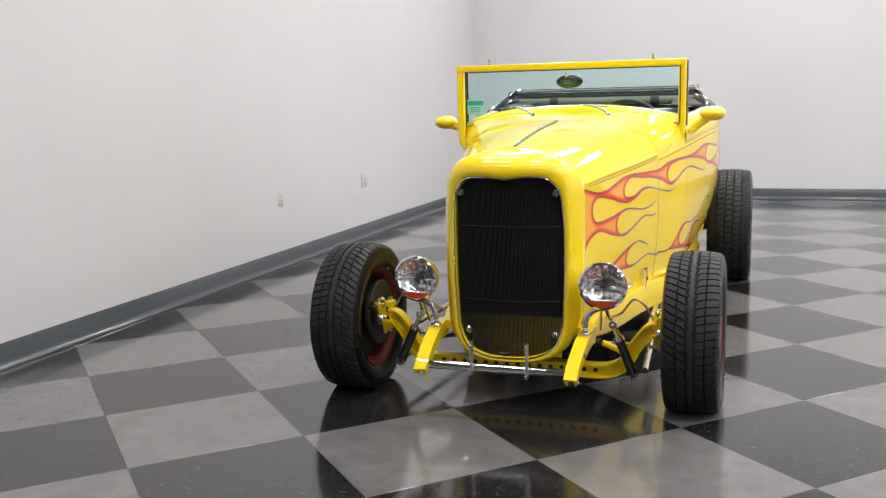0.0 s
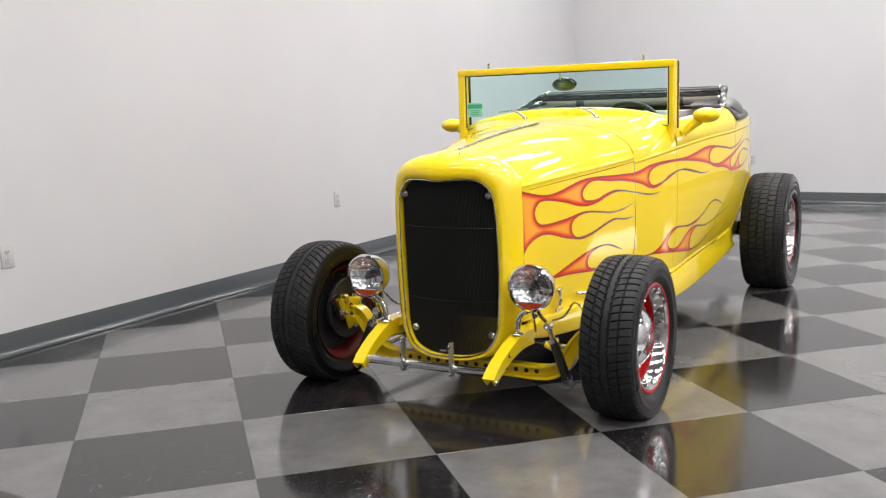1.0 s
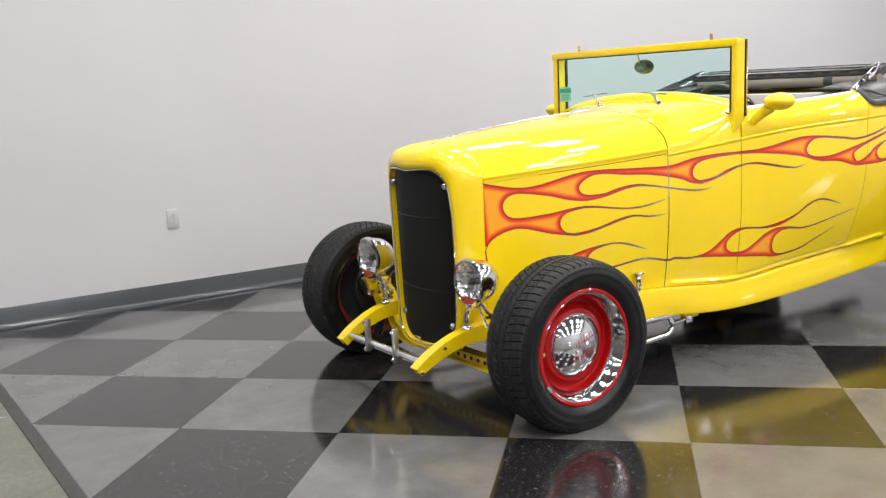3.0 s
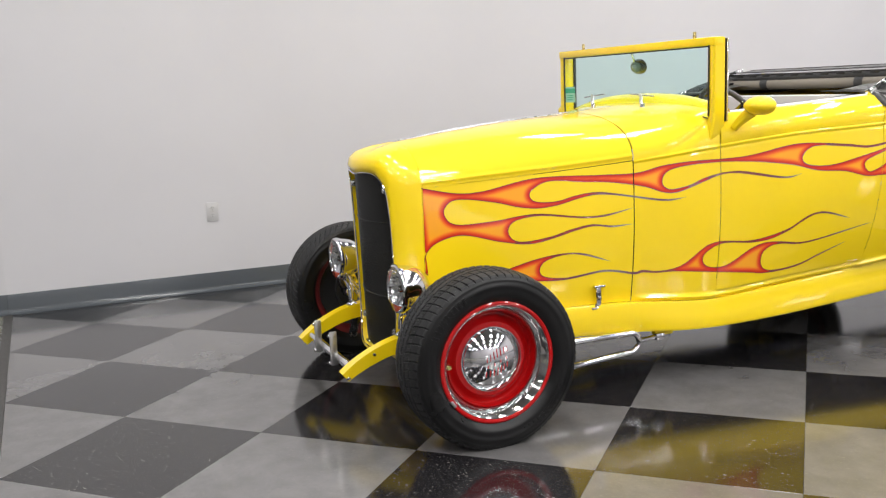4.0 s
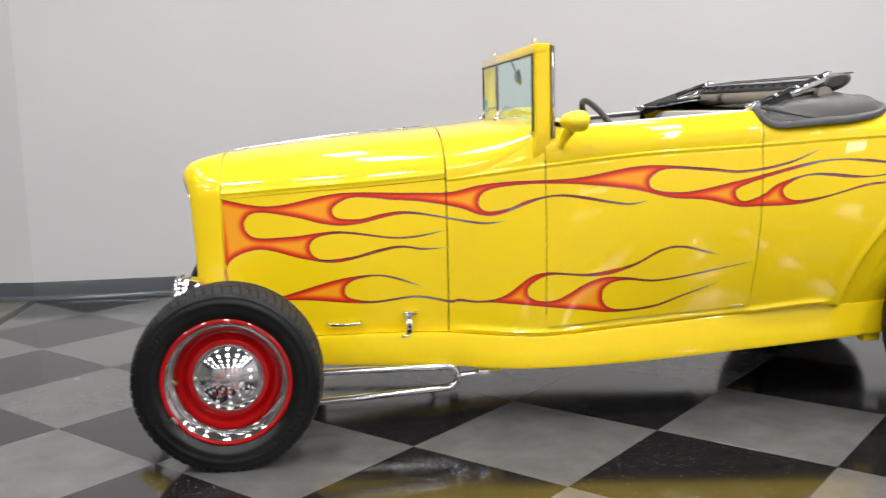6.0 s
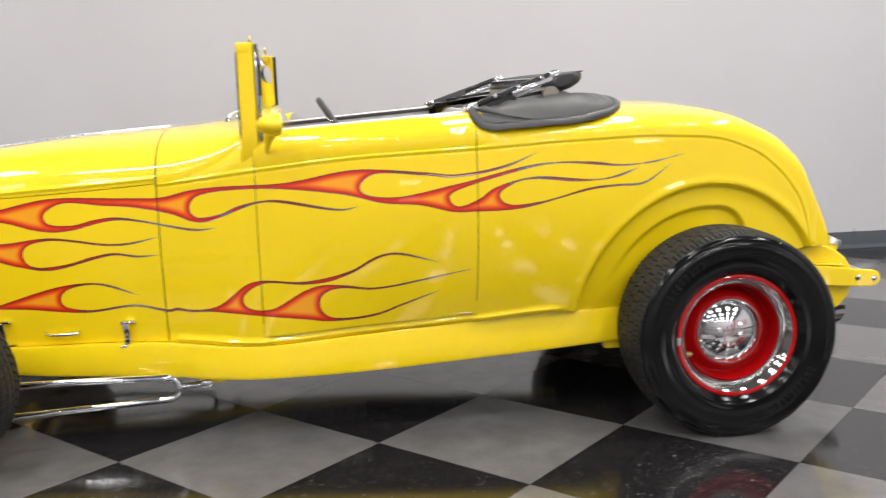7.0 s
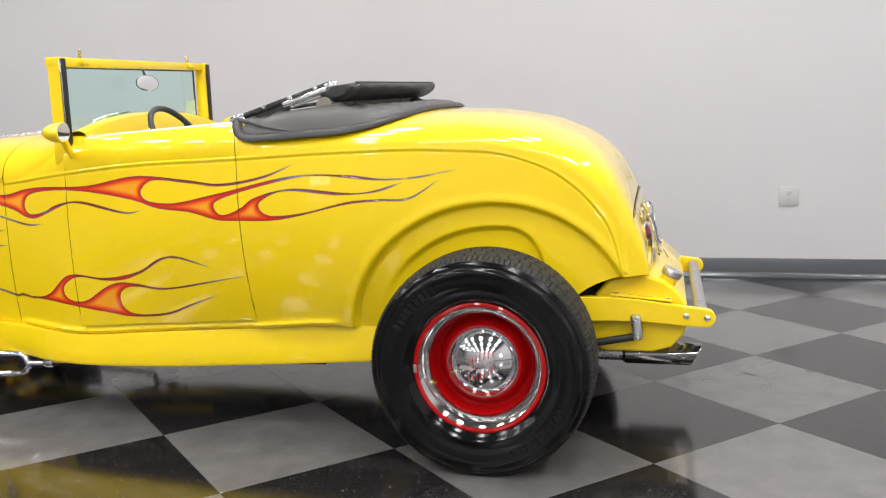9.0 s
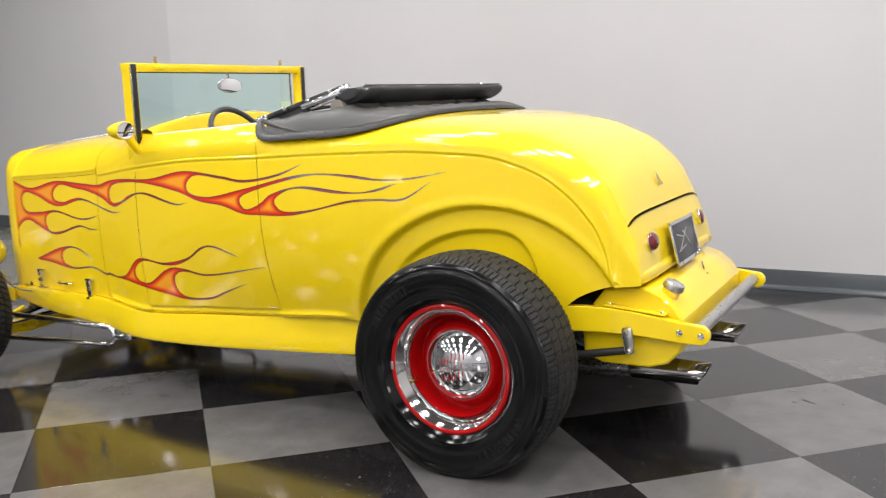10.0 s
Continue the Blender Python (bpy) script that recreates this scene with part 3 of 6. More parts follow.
UPPER_EDGES = [
    (-0.064, 0.841, 0.091, 0.81, 0.171, 0.812, 0.374, 0.851, 0.633, 0.85, 0.771, 0.851, 0.868, 0.873, 0.964, 0.884, 1.194, 0.894, 1.385, 0.928, 1.459, 0.932, 1.642, 0.918, 1.75, 0.907, 1.915, 0.932, 2.027, 0.971),
    (2.027, 0.971, 1.915, 0.926, 1.75, 0.9, 1.641, 0.91, 1.476, 0.915, 1.437, 0.879, 1.446, 0.855, 1.545, 0.838, 1.749, 0.874, 2.025, 0.932, 2.212, 0.931, 2.316, 0.918, 2.423, 0.922, 2.557, 0.943),
    (2.557, 0.943, 2.423, 0.918, 2.316, 0.914, 2.118, 0.932, 2.025, 0.926, 1.738, 0.848, 1.728, 0.834, 1.736, 0.813, 1.759, 0.801, 1.828, 0.824, 1.875, 0.856, 2.005, 0.889, 2.248, 0.873, 2.384, 0.905),
    (2.384, 0.905, 2.306, 0.878, 2.172, 0.869, 2.005, 0.884, 1.95, 0.875, 1.895, 0.84, 1.9, 0.818, 1.928, 0.801, 2.04, 0.807, 2.21, 0.845, 2.305, 0.851, 2.403, 0.855, 2.503, 0.912),
    (2.503, 0.912, 2.403, 0.85, 2.305, 0.846, 2.209, 0.839, 1.965, 0.788, 1.817, 0.784, 1.744, 0.785, 1.635, 0.811, 1.507, 0.822, 1.379, 0.853, 1.096, 0.878, 0.897, 0.856, 0.87, 0.832, 0.867, 0.803, 0.889, 0.783, 0.97, 0.793, 1.032, 0.819, 1.151, 0.838, 1.376, 0.804, 1.438, 0.814),
    (1.438, 0.814, 1.375, 0.8, 1.15, 0.832, 1.092, 0.828, 0.918, 0.768, 0.868, 0.772, 0.809, 0.794, 0.672, 0.82, 0.573, 0.827, 0.413, 0.835, 0.354, 0.795, 0.365, 0.768, 0.452, 0.759, 0.532, 0.777, 0.612, 0.785, 0.887, 0.743, 0.96, 0.749),
    (0.96, 0.749, 0.887, 0.738, 0.612, 0.777, 0.451, 0.744, 0.381, 0.738, 0.311, 0.747, 0.231, 0.768, 0.09, 0.788, 0.053, 0.778, 0.033, 0.748, 0.042, 0.716, 0.07, 0.696, 0.208, 0.698, 0.37, 0.716, 0.571, 0.694, 0.651, 0.698, 0.754, 0.718),
    (0.754, 0.718, 0.651, 0.693, 0.571, 0.689, 0.37, 0.709, 0.285, 0.689, 0.268, 0.66, 0.279, 0.63, 0.311, 0.614, 0.429, 0.625, 0.51, 0.648, 0.591, 0.662, 0.671, 0.653, 0.754, 0.655),
    (0.754, 0.655, 0.671, 0.648, 0.591, 0.656, 0.358, 0.604, 0.246, 0.618, 0.084, 0.653, -0.015, 0.618, -0.042, 0.577, -0.044, 0.523, -0.032, 0.508),
]
LOWER_EDGES = [
    (0.139, 0.47, 0.387, 0.544, 0.509, 0.557, 0.57, 0.548, 0.667, 0.513),
    (0.667, 0.513, 0.509, 0.553, 0.407, 0.53, 0.388, 0.503, 0.396, 0.477, 0.478, 0.459, 0.651, 0.479, 0.772, 0.461, 0.791, 0.467, 0.852, 0.46, 0.915, 0.466, 0.958, 0.484, 1.045, 0.551, 1.096, 0.564, 1.24, 0.558, 1.395, 0.592, 1.474, 0.636, 1.522, 0.65, 1.569, 0.649, 1.688, 0.615),
    (1.688, 0.615, 1.522, 0.645, 1.394, 0.584, 1.316, 0.557, 1.239, 0.55, 1.095, 0.554, 1.031, 0.511, 1.032, 0.481, 1.056, 0.464, 1.125, 0.463, 1.237, 0.525, 1.296, 0.543, 1.371, 0.541, 1.474, 0.53, 1.694, 0.566, 1.808, 0.586),
    (1.808, 0.586, 1.474, 0.525, 1.371, 0.533, 1.322, 0.526, 1.291, 0.501, 1.288, 0.463, 1.304, 0.437, 1.341, 0.423, 1.475, 0.434, 1.574, 0.47, 1.696, 0.513),
    (1.696, 0.513, 1.573, 0.465, 1.475, 0.428, 1.321, 0.414, 1.227, 0.426, 0.914, 0.456, 0.852, 0.454, 0.79, 0.459, 0.772, 0.454, 0.651, 0.473, 0.478, 0.452, 0.263, 0.464, 0.139, 0.465),
]


def outline(edges):
    return np.vstack([flame_edge(*e)[:-1] for e in edges] + [np.array([edges[-1][-2:]])])


FLAMES = [outline(UPPER_EDGES), outline(LOWER_EDGES)]
TIPS = [np.array([e[-2:] for e in edges[:-1]]) for edges in (UPPER_EDGES, LOWER_EDGES)]


def flame_depth(y, z):
    """How deep inside the flames a place on the flank lies, 0 outside, 1 at 26 mm and more."""
    q = np.stack([y.ravel(), z.ravel()], -1)
    depth = np.full(len(q), -1.0)
    for loop in FLAMES:
        a, b = loop, np.roll(loop, -1, 0)
        best = np.full(len(q), 9.0)
        inside = np.zeros(len(q), bool)
        for (ay, az), (by, bz) in zip(a, b):
            d = np.array((by - ay, bz - az))
            l2 = max(d @ d, 1e-12)
            t = np.clip(((q[:, 0] - ay) * d[0] + (q[:, 1] - az) * d[1]) / l2, 0, 1)
            best = np.minimum(best, np.hypot(q[:, 0] - ay - t * d[0], q[:, 1] - az - t * d[1]))
            if az != bz:
                cross = (az > q[:, 1]) != (bz > q[:, 1])
                inside ^= cross & (q[:, 0] < (by - ay) * (q[:, 1] - az) / (bz - az) + ay)
        depth = np.maximum(depth, np.where(inside, best, -best))
    return np.clip(depth / 0.026, -1, 1).reshape(y.shape)


def panel(name, y, s, fn=section, side=1, flames=False, rolled=0.005, joined=None):
    """A body panel over the ranges y and s, its edges rolled inwards."""
    y, s = np.asarray(y, float), np.asarray(s, float)
    p = fn(y[:, None], s[None, :])
    depth = flame_depth(p[..., 1], p[..., 2]) if flames else None

    def grown(g):
        g = np.concatenate([g[:1], g, g[-1:]], 0)
        return np.concatenate([g[:, :1], g, g[:, -1:]], 1)
    g = grown(p)
    mid = p.reshape(-1, 3).mean(0)
    for k, row in enumerate((g[0], g[-1], g[:, 0], g[:, -1])):
        if k in (joined or ()):
            continue
        row[..., 0] -= rolled * np.sign(row[..., 0]) * (np.abs(row[..., 0]) > 0.02)
        row[..., 2] -= rolled * 0.4
    g[..., 0] *= side
    me = grid_mesh(name, g, smooth=32.0)
    if flames:
        a = me.attributes.new("lick_depth", "FLOAT", "POINT")
        a.data.foreach_set("value", grown(depth[..., None])[..., 0].ravel().astype(np.float32))
    me.materials.append(paint_flamed if flames else paint)
    return me


def pinstripe(loop, tips, side_shift=0.0003, width=0.0017):
    """A raised fine line round a flame, wrapped on the flank."""
    n = len(loop)
    t = np.roll(loop, -1, 0) - np.roll(loop, 1, 0)
    t /= np.linalg.norm(t, axis=1)[:, None] + 1e-9
    nrm = np.stack([-t[:, 1], t[:, 0]], -1)
    near = np.min(np.linalg.norm(loop[:, None] - tips[None], axis=2), 1)
    area = np.sum(loop[:, 0] * np.roll(loop[:, 1], -1) - np.roll(loop[:, 0], -1) * loop[:, 1])
    nrm = nrm * np.sign(area)
    index = np.arange(n)
    apart = np.abs(index[:, None] - index[None])
    apart = np.minimum(apart, n - apart)
    d = np.linalg.norm(loop[:, None] - loop[None], axis=2)
    facing = np.einsum("ij,kj->ik", nrm, nrm) < -0.5
    opposite = np.einsum("ikj,ij->ik", loop[None] - loop[:, None], nrm) > 0
    d = np.where((apart > 2) & facing & opposite, d, 9.0)
    across = d.min(1)
    inward = np.where(across < 0.010, np.maximum(across * 0.52, width * 0.8), width)
    fine = np.clip(near / 0.035, 0.25, 1)
    rows = []
    for k in (-1.0, -0.8, 0.0, 0.8, 1.0):
        q = loop + nrm * (np.where(k > 0, inward, width * 0.8) * fine * k)[:, None]
        x = side_x(q[:, 0], q[:, 1]) + (side_shift if abs(k) < 0.9 else -0.0003)
        rows.append(np.stack([x, q[:, 0], q[:, 1]], -1))
    me = grid_mesh("pinstripe", np.stack(rows, 1)[:-1], smooth=60.0)
    a = me.attributes.new("tip", "FLOAT", "POINT")
    a.data.foreach_set("value", np.repeat(np.clip(1 - near[:-1] / 0.20, 0, 1), 5).astype(np.float32))
    return me


# ------------------------------------------------------------------ the car
car = thing("roadster_car", "yellow hot rod roadster with painted red flames and folded black top", "car")


def span(a, b, step):
    return np.linspace(a, b, max(2, int(round((b - a) / step)) + 1))


GAP, SLIT = 0.0016, 0.0013
HOOD0, HOOD1, DOOR0, DOOR1 = -0.045, 0.757, 1.093, 1.822
for side in (1, -1):
    fine = side > 0
    dy = 0.007 if fine else 0.02
    ns = 90 if fine else 30
    part("hood_side", panel("hood_side", span(HOOD0 + 0.0042, HOOD1 - GAP - 0.0008, dy), np.linspace(0, 0.998, ns), side=side, flames=fine, rolled=0.0014), paint, car, "yellow hood side painted with flames" if fine else "")
    part("hood_top", panel("hood_top", span(HOOD0 + 0.0042, HOOD1 - GAP - 0.0018, 0.02), np.concatenate([np.linspace(1.002, 1.20, 26), np.linspace(1.22, 1.995, 30)]), side=side, rolled=0.0014), paint, car)
    door = part("door", panel("door", span(DOOR0 + SLIT, DOOR1 - SLIT, dy), np.concatenate([np.linspace(0.055, 0.93, ns), np.linspace(0.935, 1, 16), np.linspace(1.02, 2, 20)]), door_section, side, fine, 0.0008), paint, car,
                "closed yellow door painted with flames" if fine else "")
    part("quarter_panel", panel("quarter_panel", span(DOOR1 + SLIT, 2.335, dy), np.concatenate([np.linspace(0, 0.93, 84), np.linspace(0.935, 1, 16), np.linspace(1.02, 1.6, 16)]), quarter_section, side, fine, 0.0008, (1,)), paint, car,
         "yellow rear quarter with flame tips and a wheel arch" if fine else "")
    # sill strip of the body below the door
    part("rocker", panel("rocker", span(DOOR0 + SLIT, DOOR1 - SLIT, 0.012), np.linspace(0, 0.053, 10), side=side, rolled=0.003), paint, car)


for y0, high in ((DOOR0, 1.22), (DOOR1, 1.2), (HOOD1, 2.0), (HOOD0, 2.0)):
    for side in (1, -1):
        fn = cowl_section if y0 < DOOR1 else quarter_section
        g = fn(np.array([y0 - (0.003 if y0 < 0 else 0.006), y0, y0 + 0.006])[:, None], np.linspace(0.10, high, 160)[None, :]) - (0.0026, 0, 0.0014)
        part("shut_line", grid_mesh("shut_line", g * (side, 1, 1), smooth=40), rubber_seal, car)


def both(fn, y, s):
    """A panel that runs over the middle from one flank to the other."""
    y = np.asarray(y, float)
    s = np.asarray(s, float)
    l = fn(y[:, None], s[None, :])
    r = l[:, ::-1].copy()
    r[..., 0] *= -1
    return np.concatenate([l, r[:, 1:]], 1)


cowl_grid = both(cowl_section, span(HOOD1 + GAP, DOOR0 - SLIT, 0.007), np.concatenate([np.linspace(0, 0.93, 84), np.linspace(0.935, 1, 16), np.linspace(1.01, 2, 80)]))
cowl_mesh = grid_mesh("cowl", cowl_grid, smooth=32)
at = cowl_mesh.attributes.new("lick_depth", "FLOAT", "POINT")
depth = flame_depth(cowl_grid[..., 1], cowl_grid[..., 2])
at.data.foreach_set("value", np.where(cowl_grid[..., 0] > 0, depth, -1).ravel().astype(np.float32))
cowl_mesh.materials.append(paint_flamed)
part("cowl", cowl_mesh, paint_flamed, car, "yellow cowl between hood and doors with flames")

# rear quarters and tail in one pressing, open where the deck lid lies
rear_y = np.concatenate([span(2.335, 3.0, 0.006), 3.0 + 0.115 * np.sin(np.linspace(0.015, 1, 52) * np.pi / 2), np.array([3.122, 3.129, 3.136, 3.143, 3.150, 3.156, 3.160, 3.163, 3.165])])
rear_s = np.concatenate([np.linspace(0, 0.93, 126), np.linspace(0.935, 1, 16), np.linspace(1.02, 1.4490, 16), np.linspace(1.47, 2, 24)])
rear_grid = both(section, rear_y, rear_s)
n, m = rear_grid.shape[:2]
lid = 158
quads = [q for q in grid_faces(n, m) if not (rear_grid[q[2] // m, 0, 1] < 3.1151 and lid <= q[0] % m + 1 and q[0] % m + 1 <= m - lid)]
rear_mesh = mesh_of("rear_body", rear_grid.reshape(-1, 3), quads, 40)
at = rear_mesh.attributes.new("lick_depth", "FLOAT", "POINT")
depth = flame_depth(rear_grid[..., 1], rear_grid[..., 2])
at.data.foreach_set("value", np.where(rear_grid[..., 0] > 0, depth, -1).ravel().astype(np.float32))
rear_mesh.materials.append(paint_flamed)
part("rear_body", rear_mesh, paint_flamed, car, "yellow rear quarters with stepped wheel arches and a rounded tail")
for side in (1, -1):
    for ya, yb, top in ((DOOR0 - 0.014, DOOR0 + 0.014, 0.13), (DOOR1 - 0.014, DOOR1 + 0.014, 0.13)):
        lap = section(np.linspace(ya, yb, 6)[:, None], np.linspace(0, top, 30)[None, :])
        lap[..., 0] -= 0.0035
        part("panel_lap", grid_mesh("panel_lap", lap * (side, 1, 1), smooth=50), paint, car)
deck_y = np.concatenate([span(2.335, 3.0, 0.02), 3.0 + 0.112 * np.sin(np.linspace(0.05, 1, 24) * np.pi / 2)])
part("deck_lid", grid_mesh("deck_lid", both(section, deck_y, np.linspace(1.4523, 2, 30)), smooth=50), paint, car, "closed yellow rear deck lid")
for k, loop in enumerate(FLAMES):
    part("pinstripe", pinstripe(loop, TIPS[k]), stripe, car, "fine plum pinstripe round the flames")


# hood hinge and lower edge of the deck lid
y = span(HOOD0 + 0.01, HOOD1 - 0.01, 0.05)
part("hood_hinge", sweep("hood_hinge", [(0, q, float(crown_height(q)) + 0.0030) for q in y], [(-0.006, 0), (-0.004, 0.004), (0.004, 0.004), (0.006, 0)]), steel, car, "thin steel hinge down the middle of the hood")
seam = section(np.full(40, 3.1145), np.linspace(1.50, 2, 40))
seam = np.concatenate([seam, seam[::-1][1:] * (-1, 1, 1)]) + (0, 0.0035, 0.0)
part("deck_seam", sweep("deck_seam", seam, [(-0.0014, 0), (0, 0.0012), (0.0014, 0), (0, -0.0012)], up=(0, 1, 0)), rubber_seal, car, "dark shut line below the deck lid")
# small emblem shape on the deck lid
tilt = Matrix.Rotation(radians(-66), 3, "X")
for dx, ln, lean in ((0.0, 0.052, 0), (-0.011, 0.040, 14), (0.011, 0.040, -14), (-0.021, 0.022, 48), (0.021, 0.022, -48)):
    drop = (0.052 - ln) / 2
    part("emblem_stroke", boxed((0.0030, ln, 0.002), (dx, 3.083 + drop * 0.41, 0.875 - drop * 0.91), 0.0006, tilt @ Matrix.Rotation(radians(lean), 3, "Z")), emblem_grey, car, "faint grey painted emblem stroke on the deck lid")


# ------------------------------------------------------------------ radiator shell and grille
def shell_outline(w, top, low, n=26, dip=0.0):
    """Left half of the shell's outline, from the bottom middle up to the top middle."""
    pts = [(0, low), (w * 0.45, low + 0.006), (w * 0.78, low + 0.035), (w * 0.95, low + 0.10), (w, low + 0.22), (w * 1.02, (top + low) / 2), (w * 1.0, top - 0.14), (w * 0.93, top - 0.055), (w * 0.74, top - 0.013), (w * 0.45, top - dip * 0.4), (0, top - dip)]
    return spline(pts, n // 4 + 2)


def ring(w, top, low, y, dip=0.0, bow=0.0):
    h = shell_outline(w, top, low, dip=dip)
    f = np.concatenate([h, (h * (-1, 1))[::-1][1:-1]])
    return np.stack([f[:, 0], y + bow * (f[:, 0] / w)**2 + 0.030 * (0.90 - f[:, 1]) * (bow > 0.02), f[:, 1]], -1)


def hooded(r, k):
    """Eases a ring's shoulders towards the rounder section of the hood."""
    r = r.copy()
    top = r[:, 2].max()
    a = np.clip((r[:, 2] - 0.836) / (top - 0.836), 0, 1)
    x = np.abs(r[:, 0]).max() * np.sqrt(1 - a * a)
    r[:, 0] = np.where(r[:, 2] > 0.836, r[:, 0] * (1 - k) + k * np.sign(r[:, 0]) * x, r[:, 0])
    return r


rings = [ring(.211, .893, .196, -.170, .012, .052), ring(.213, .897, .193, -.200, .012, .052), ring(.217, .905, .188, -.213, .010, .052), ring(.224, .920, .181, -.215, .006, .052),
         ring(.234, .944, .174, -.203, .0, .046), ring(.244, .966, .172, -.172, .0, .035), hooded(ring(.2595, .984, .178, -.12, .0, .010), 0.35), hooded(ring(.2725, .998, .20, -.0475, .0, .0), 0.85), hooded(ring(.2705, .996, .204, -.0462, .0, .0), 0.85), hooded(ring(.250, .970, .215, -.0440, .0, .0), 0.85), ring(.10, .80, .40, -.0435, .0, .0)]
part("radiator_shell", grid_mesh("radiator_shell", np.stack(rings, 0), False, True, smooth=50), paint, car, "yellow rounded radiator shell")
ledge = both(section, np.array([-0.0475, -0.046, -0.030, 0.0]), np.concatenate([np.linspace(0, 1, 30), np.linspace(1.03, 2, 40)])) * (1, 1, 1)
ledge[..., 0] *= 0.987
ledge[..., 2] -= 0.004 * (ledge[..., 2] > 0.9)
part("hood_ledge", grid_mesh("hood_ledge", ledge, smooth=50), paint, car, "yellow ledge of the shell below the hood")
edge = ring(.2145, .899, .192, -.213, .012, .052)
part("grille_trim", sweep("grille_trim", edge, circle(0.0030, 8), closed=True, up=(0, 1, 0)), chrome, car, "thin bright trim round the grille")
v, f = [], []
outer = shell_outline(.212, .895, .195, dip=.012)


def grille_limits(x):
    """Lowest and highest z of the grille opening at a distance x from the middle."""
    k = int(np.argmax(outer[:, 0]))
    lowz = np.interp(x, outer[:k + 1, 0], outer[:k + 1, 1])
    highz = np.interp(x, outer[k:, 0][::-1], outer[k:, 1][::-1])
    return lowz, highz


for k in range(-40, 41):
    x = k * 0.0051
    z0, z1 = grille_limits(min(abs(x), 0.2105))
    b = len(v)
    for z in (z0, z1):
        lean = -0.186 + 0.052 * (x / 0.208)**2 + 0.030 * (0.90 - z)
        v += [(x - 0.0015, lean, z), (x - 0.0009, lean - 0.005, z), (x + 0.0009, lean - 0.005, z), (x + 0.0015, lean, z)]
    f += [(b, b + 1, b + 5, b + 4), (b + 1, b + 2, b + 6, b + 5), (b + 2, b + 3, b + 7, b + 6)]
tagged(part("grille_insert", mesh_of("grille_insert", v, f, 0), grille_black, car, "black grille insert of fine upright bars"), kind="stuff")
for z in (.705, .415):
    part("grille_crossbar", sweep("grille_crossbar", [(x, -0.193 + 0.052 * (x / 0.208)**2 + 0.030 * (0.90 - z), z) for x in np.linspace(-0.203, 0.203, 15)], circle(0.0018, 8)), grille_black, car)
part("radiator_core", boxed((0.43, 0.02, 0.58), (0, -0.105, 0.61), 0.01), dark, car)
part("front_apron", boxed((0.40, 0.014, 0.160), (0, -0.116, 0.268), 0.005), paint, car, "yellow apron seen through the foot of the grille")
bolts("grille_bolt", [(x, -0.157 + 0.030 * (0.90 - z), z) for x, z in ((-.185, .832), (.187, .832), (-.166, .288), (.178, .282))], 0.015, -0.014, "Y", steel, car, "steel bolt in the grille corner")
part("grille_catch", boxed((0.040, 0.012, 0.012), (-0.01, -0.186, 0.213), 0.005), worn_chrome, car)


# ------------------------------------------------------------------ windscreen
WS_Y = 1.088
PANE_Y = 1.056
ws_first = len(car.children)
glass_low = [(x, float(crown_height(1.05)) - 0.008 - 0.050 * (abs(x) / 0.53)**2.2) for x in np.linspace(-0.535, 0.530, 25)]
ws_frame = part("windscreen_frame", boxed((1.148, 0.044, 0.034), (-0.004, WS_Y - 0.0095, 1.336), 0.005), paint, car, "upright yellow windscreen frame")
for side in (1, -1):
    rows = []
    for z, dx, dy, w in ((1.353, 0, 0, 0.8), (1.350, 0, 0, 1), (1.20, 0, 0, 1), (1.06, 0, 0, 1), (1.02, -0.002, -0.001, 1.05), (0.985, -0.008, -0.003, 1.15), (0.955, -0.018, -0.006, 1.2), (0.93, -0.034, -0.008, 1.2)):
        cx, cy = (0.546 if side > 0 else 0.554) + dx, WS_Y - 0.003 + dy
        rows.append([((cx + a * w) * side, cy + b * w, z) for a, b in ((-0.013, -0.021), (-0.009, -0.026), (0.016, -0.026), (0.0225, -0.020), (0.0225, 0.025), (0.016, 0.031), (-0.009, 0.031), (-0.013, 0.026))])
    bm = grid_mesh("windscreen_post", np.array(rows), False, True, True, smooth=40)
    part("windscreen_post", bm, paint, car)
    part("post_seal", boxed((0.022, 0.012, 0.315), (0.549 if side > 0 else -0.557, WS_Y + 0.034, 1.190), 0.003), rubber_seal, car, "black rubber strip on the windscreen post")
    part("post_bright_strip", boxed((0.004, 0.006, 0.31), (0.5625 if side > 0 else -0.5705, WS_Y + 0.032, 1.190), 0.001), chrome, car)
    part("top_latch_pin", boxed((0.010, 0.012, 0.03), (0.41 * side, WS_Y + 0.004, 1.366), 0.003), brass, car)
    part("top_latch_block", boxed((0.045, 0.014, 0.018), (0.41 * side, WS_Y + 0.022, 1.337), 0.004), paint, car)
    # wiper
    foot = 0.214 if side > 0 else -0.160
    arm = spline([(foot, 0.985, float(crown_height(0.985)) - 0.004 - 0.05 * abs(foot)**2), (foot - 0.020, 0.990, 1.114), (foot - 0.060, 1.020, 1.130), (foot - 0.100, 1.043, 1.140)], 4)
    wiper = part("wiper", tube("wiper", arm, 0.0068, 8), alloy, car, "small chrome windscreen wiper with a thin blade")
    part("wiper_nut", lathe("wiper_nut", [(0.0001, 0.016), (0.009, 0.013), (0.012, 0.0), (0.012, -0.02)], "Z", 14, (foot, 0.985, float(arm[0][2]))), chrome, wiper)
    part("blade", boxed((0.17, 0.005, 0.006), (foot - 0.095, 1.049, 1.139), 0.002, Matrix.Rotation(radians(4 if side > 0 else -5), 3, "Y")), steel, wiper)
v = [(x, PANE_Y, z) for x, z in glass_low] + [(x, PANE_Y, 1.322) for x, z in glass_low]
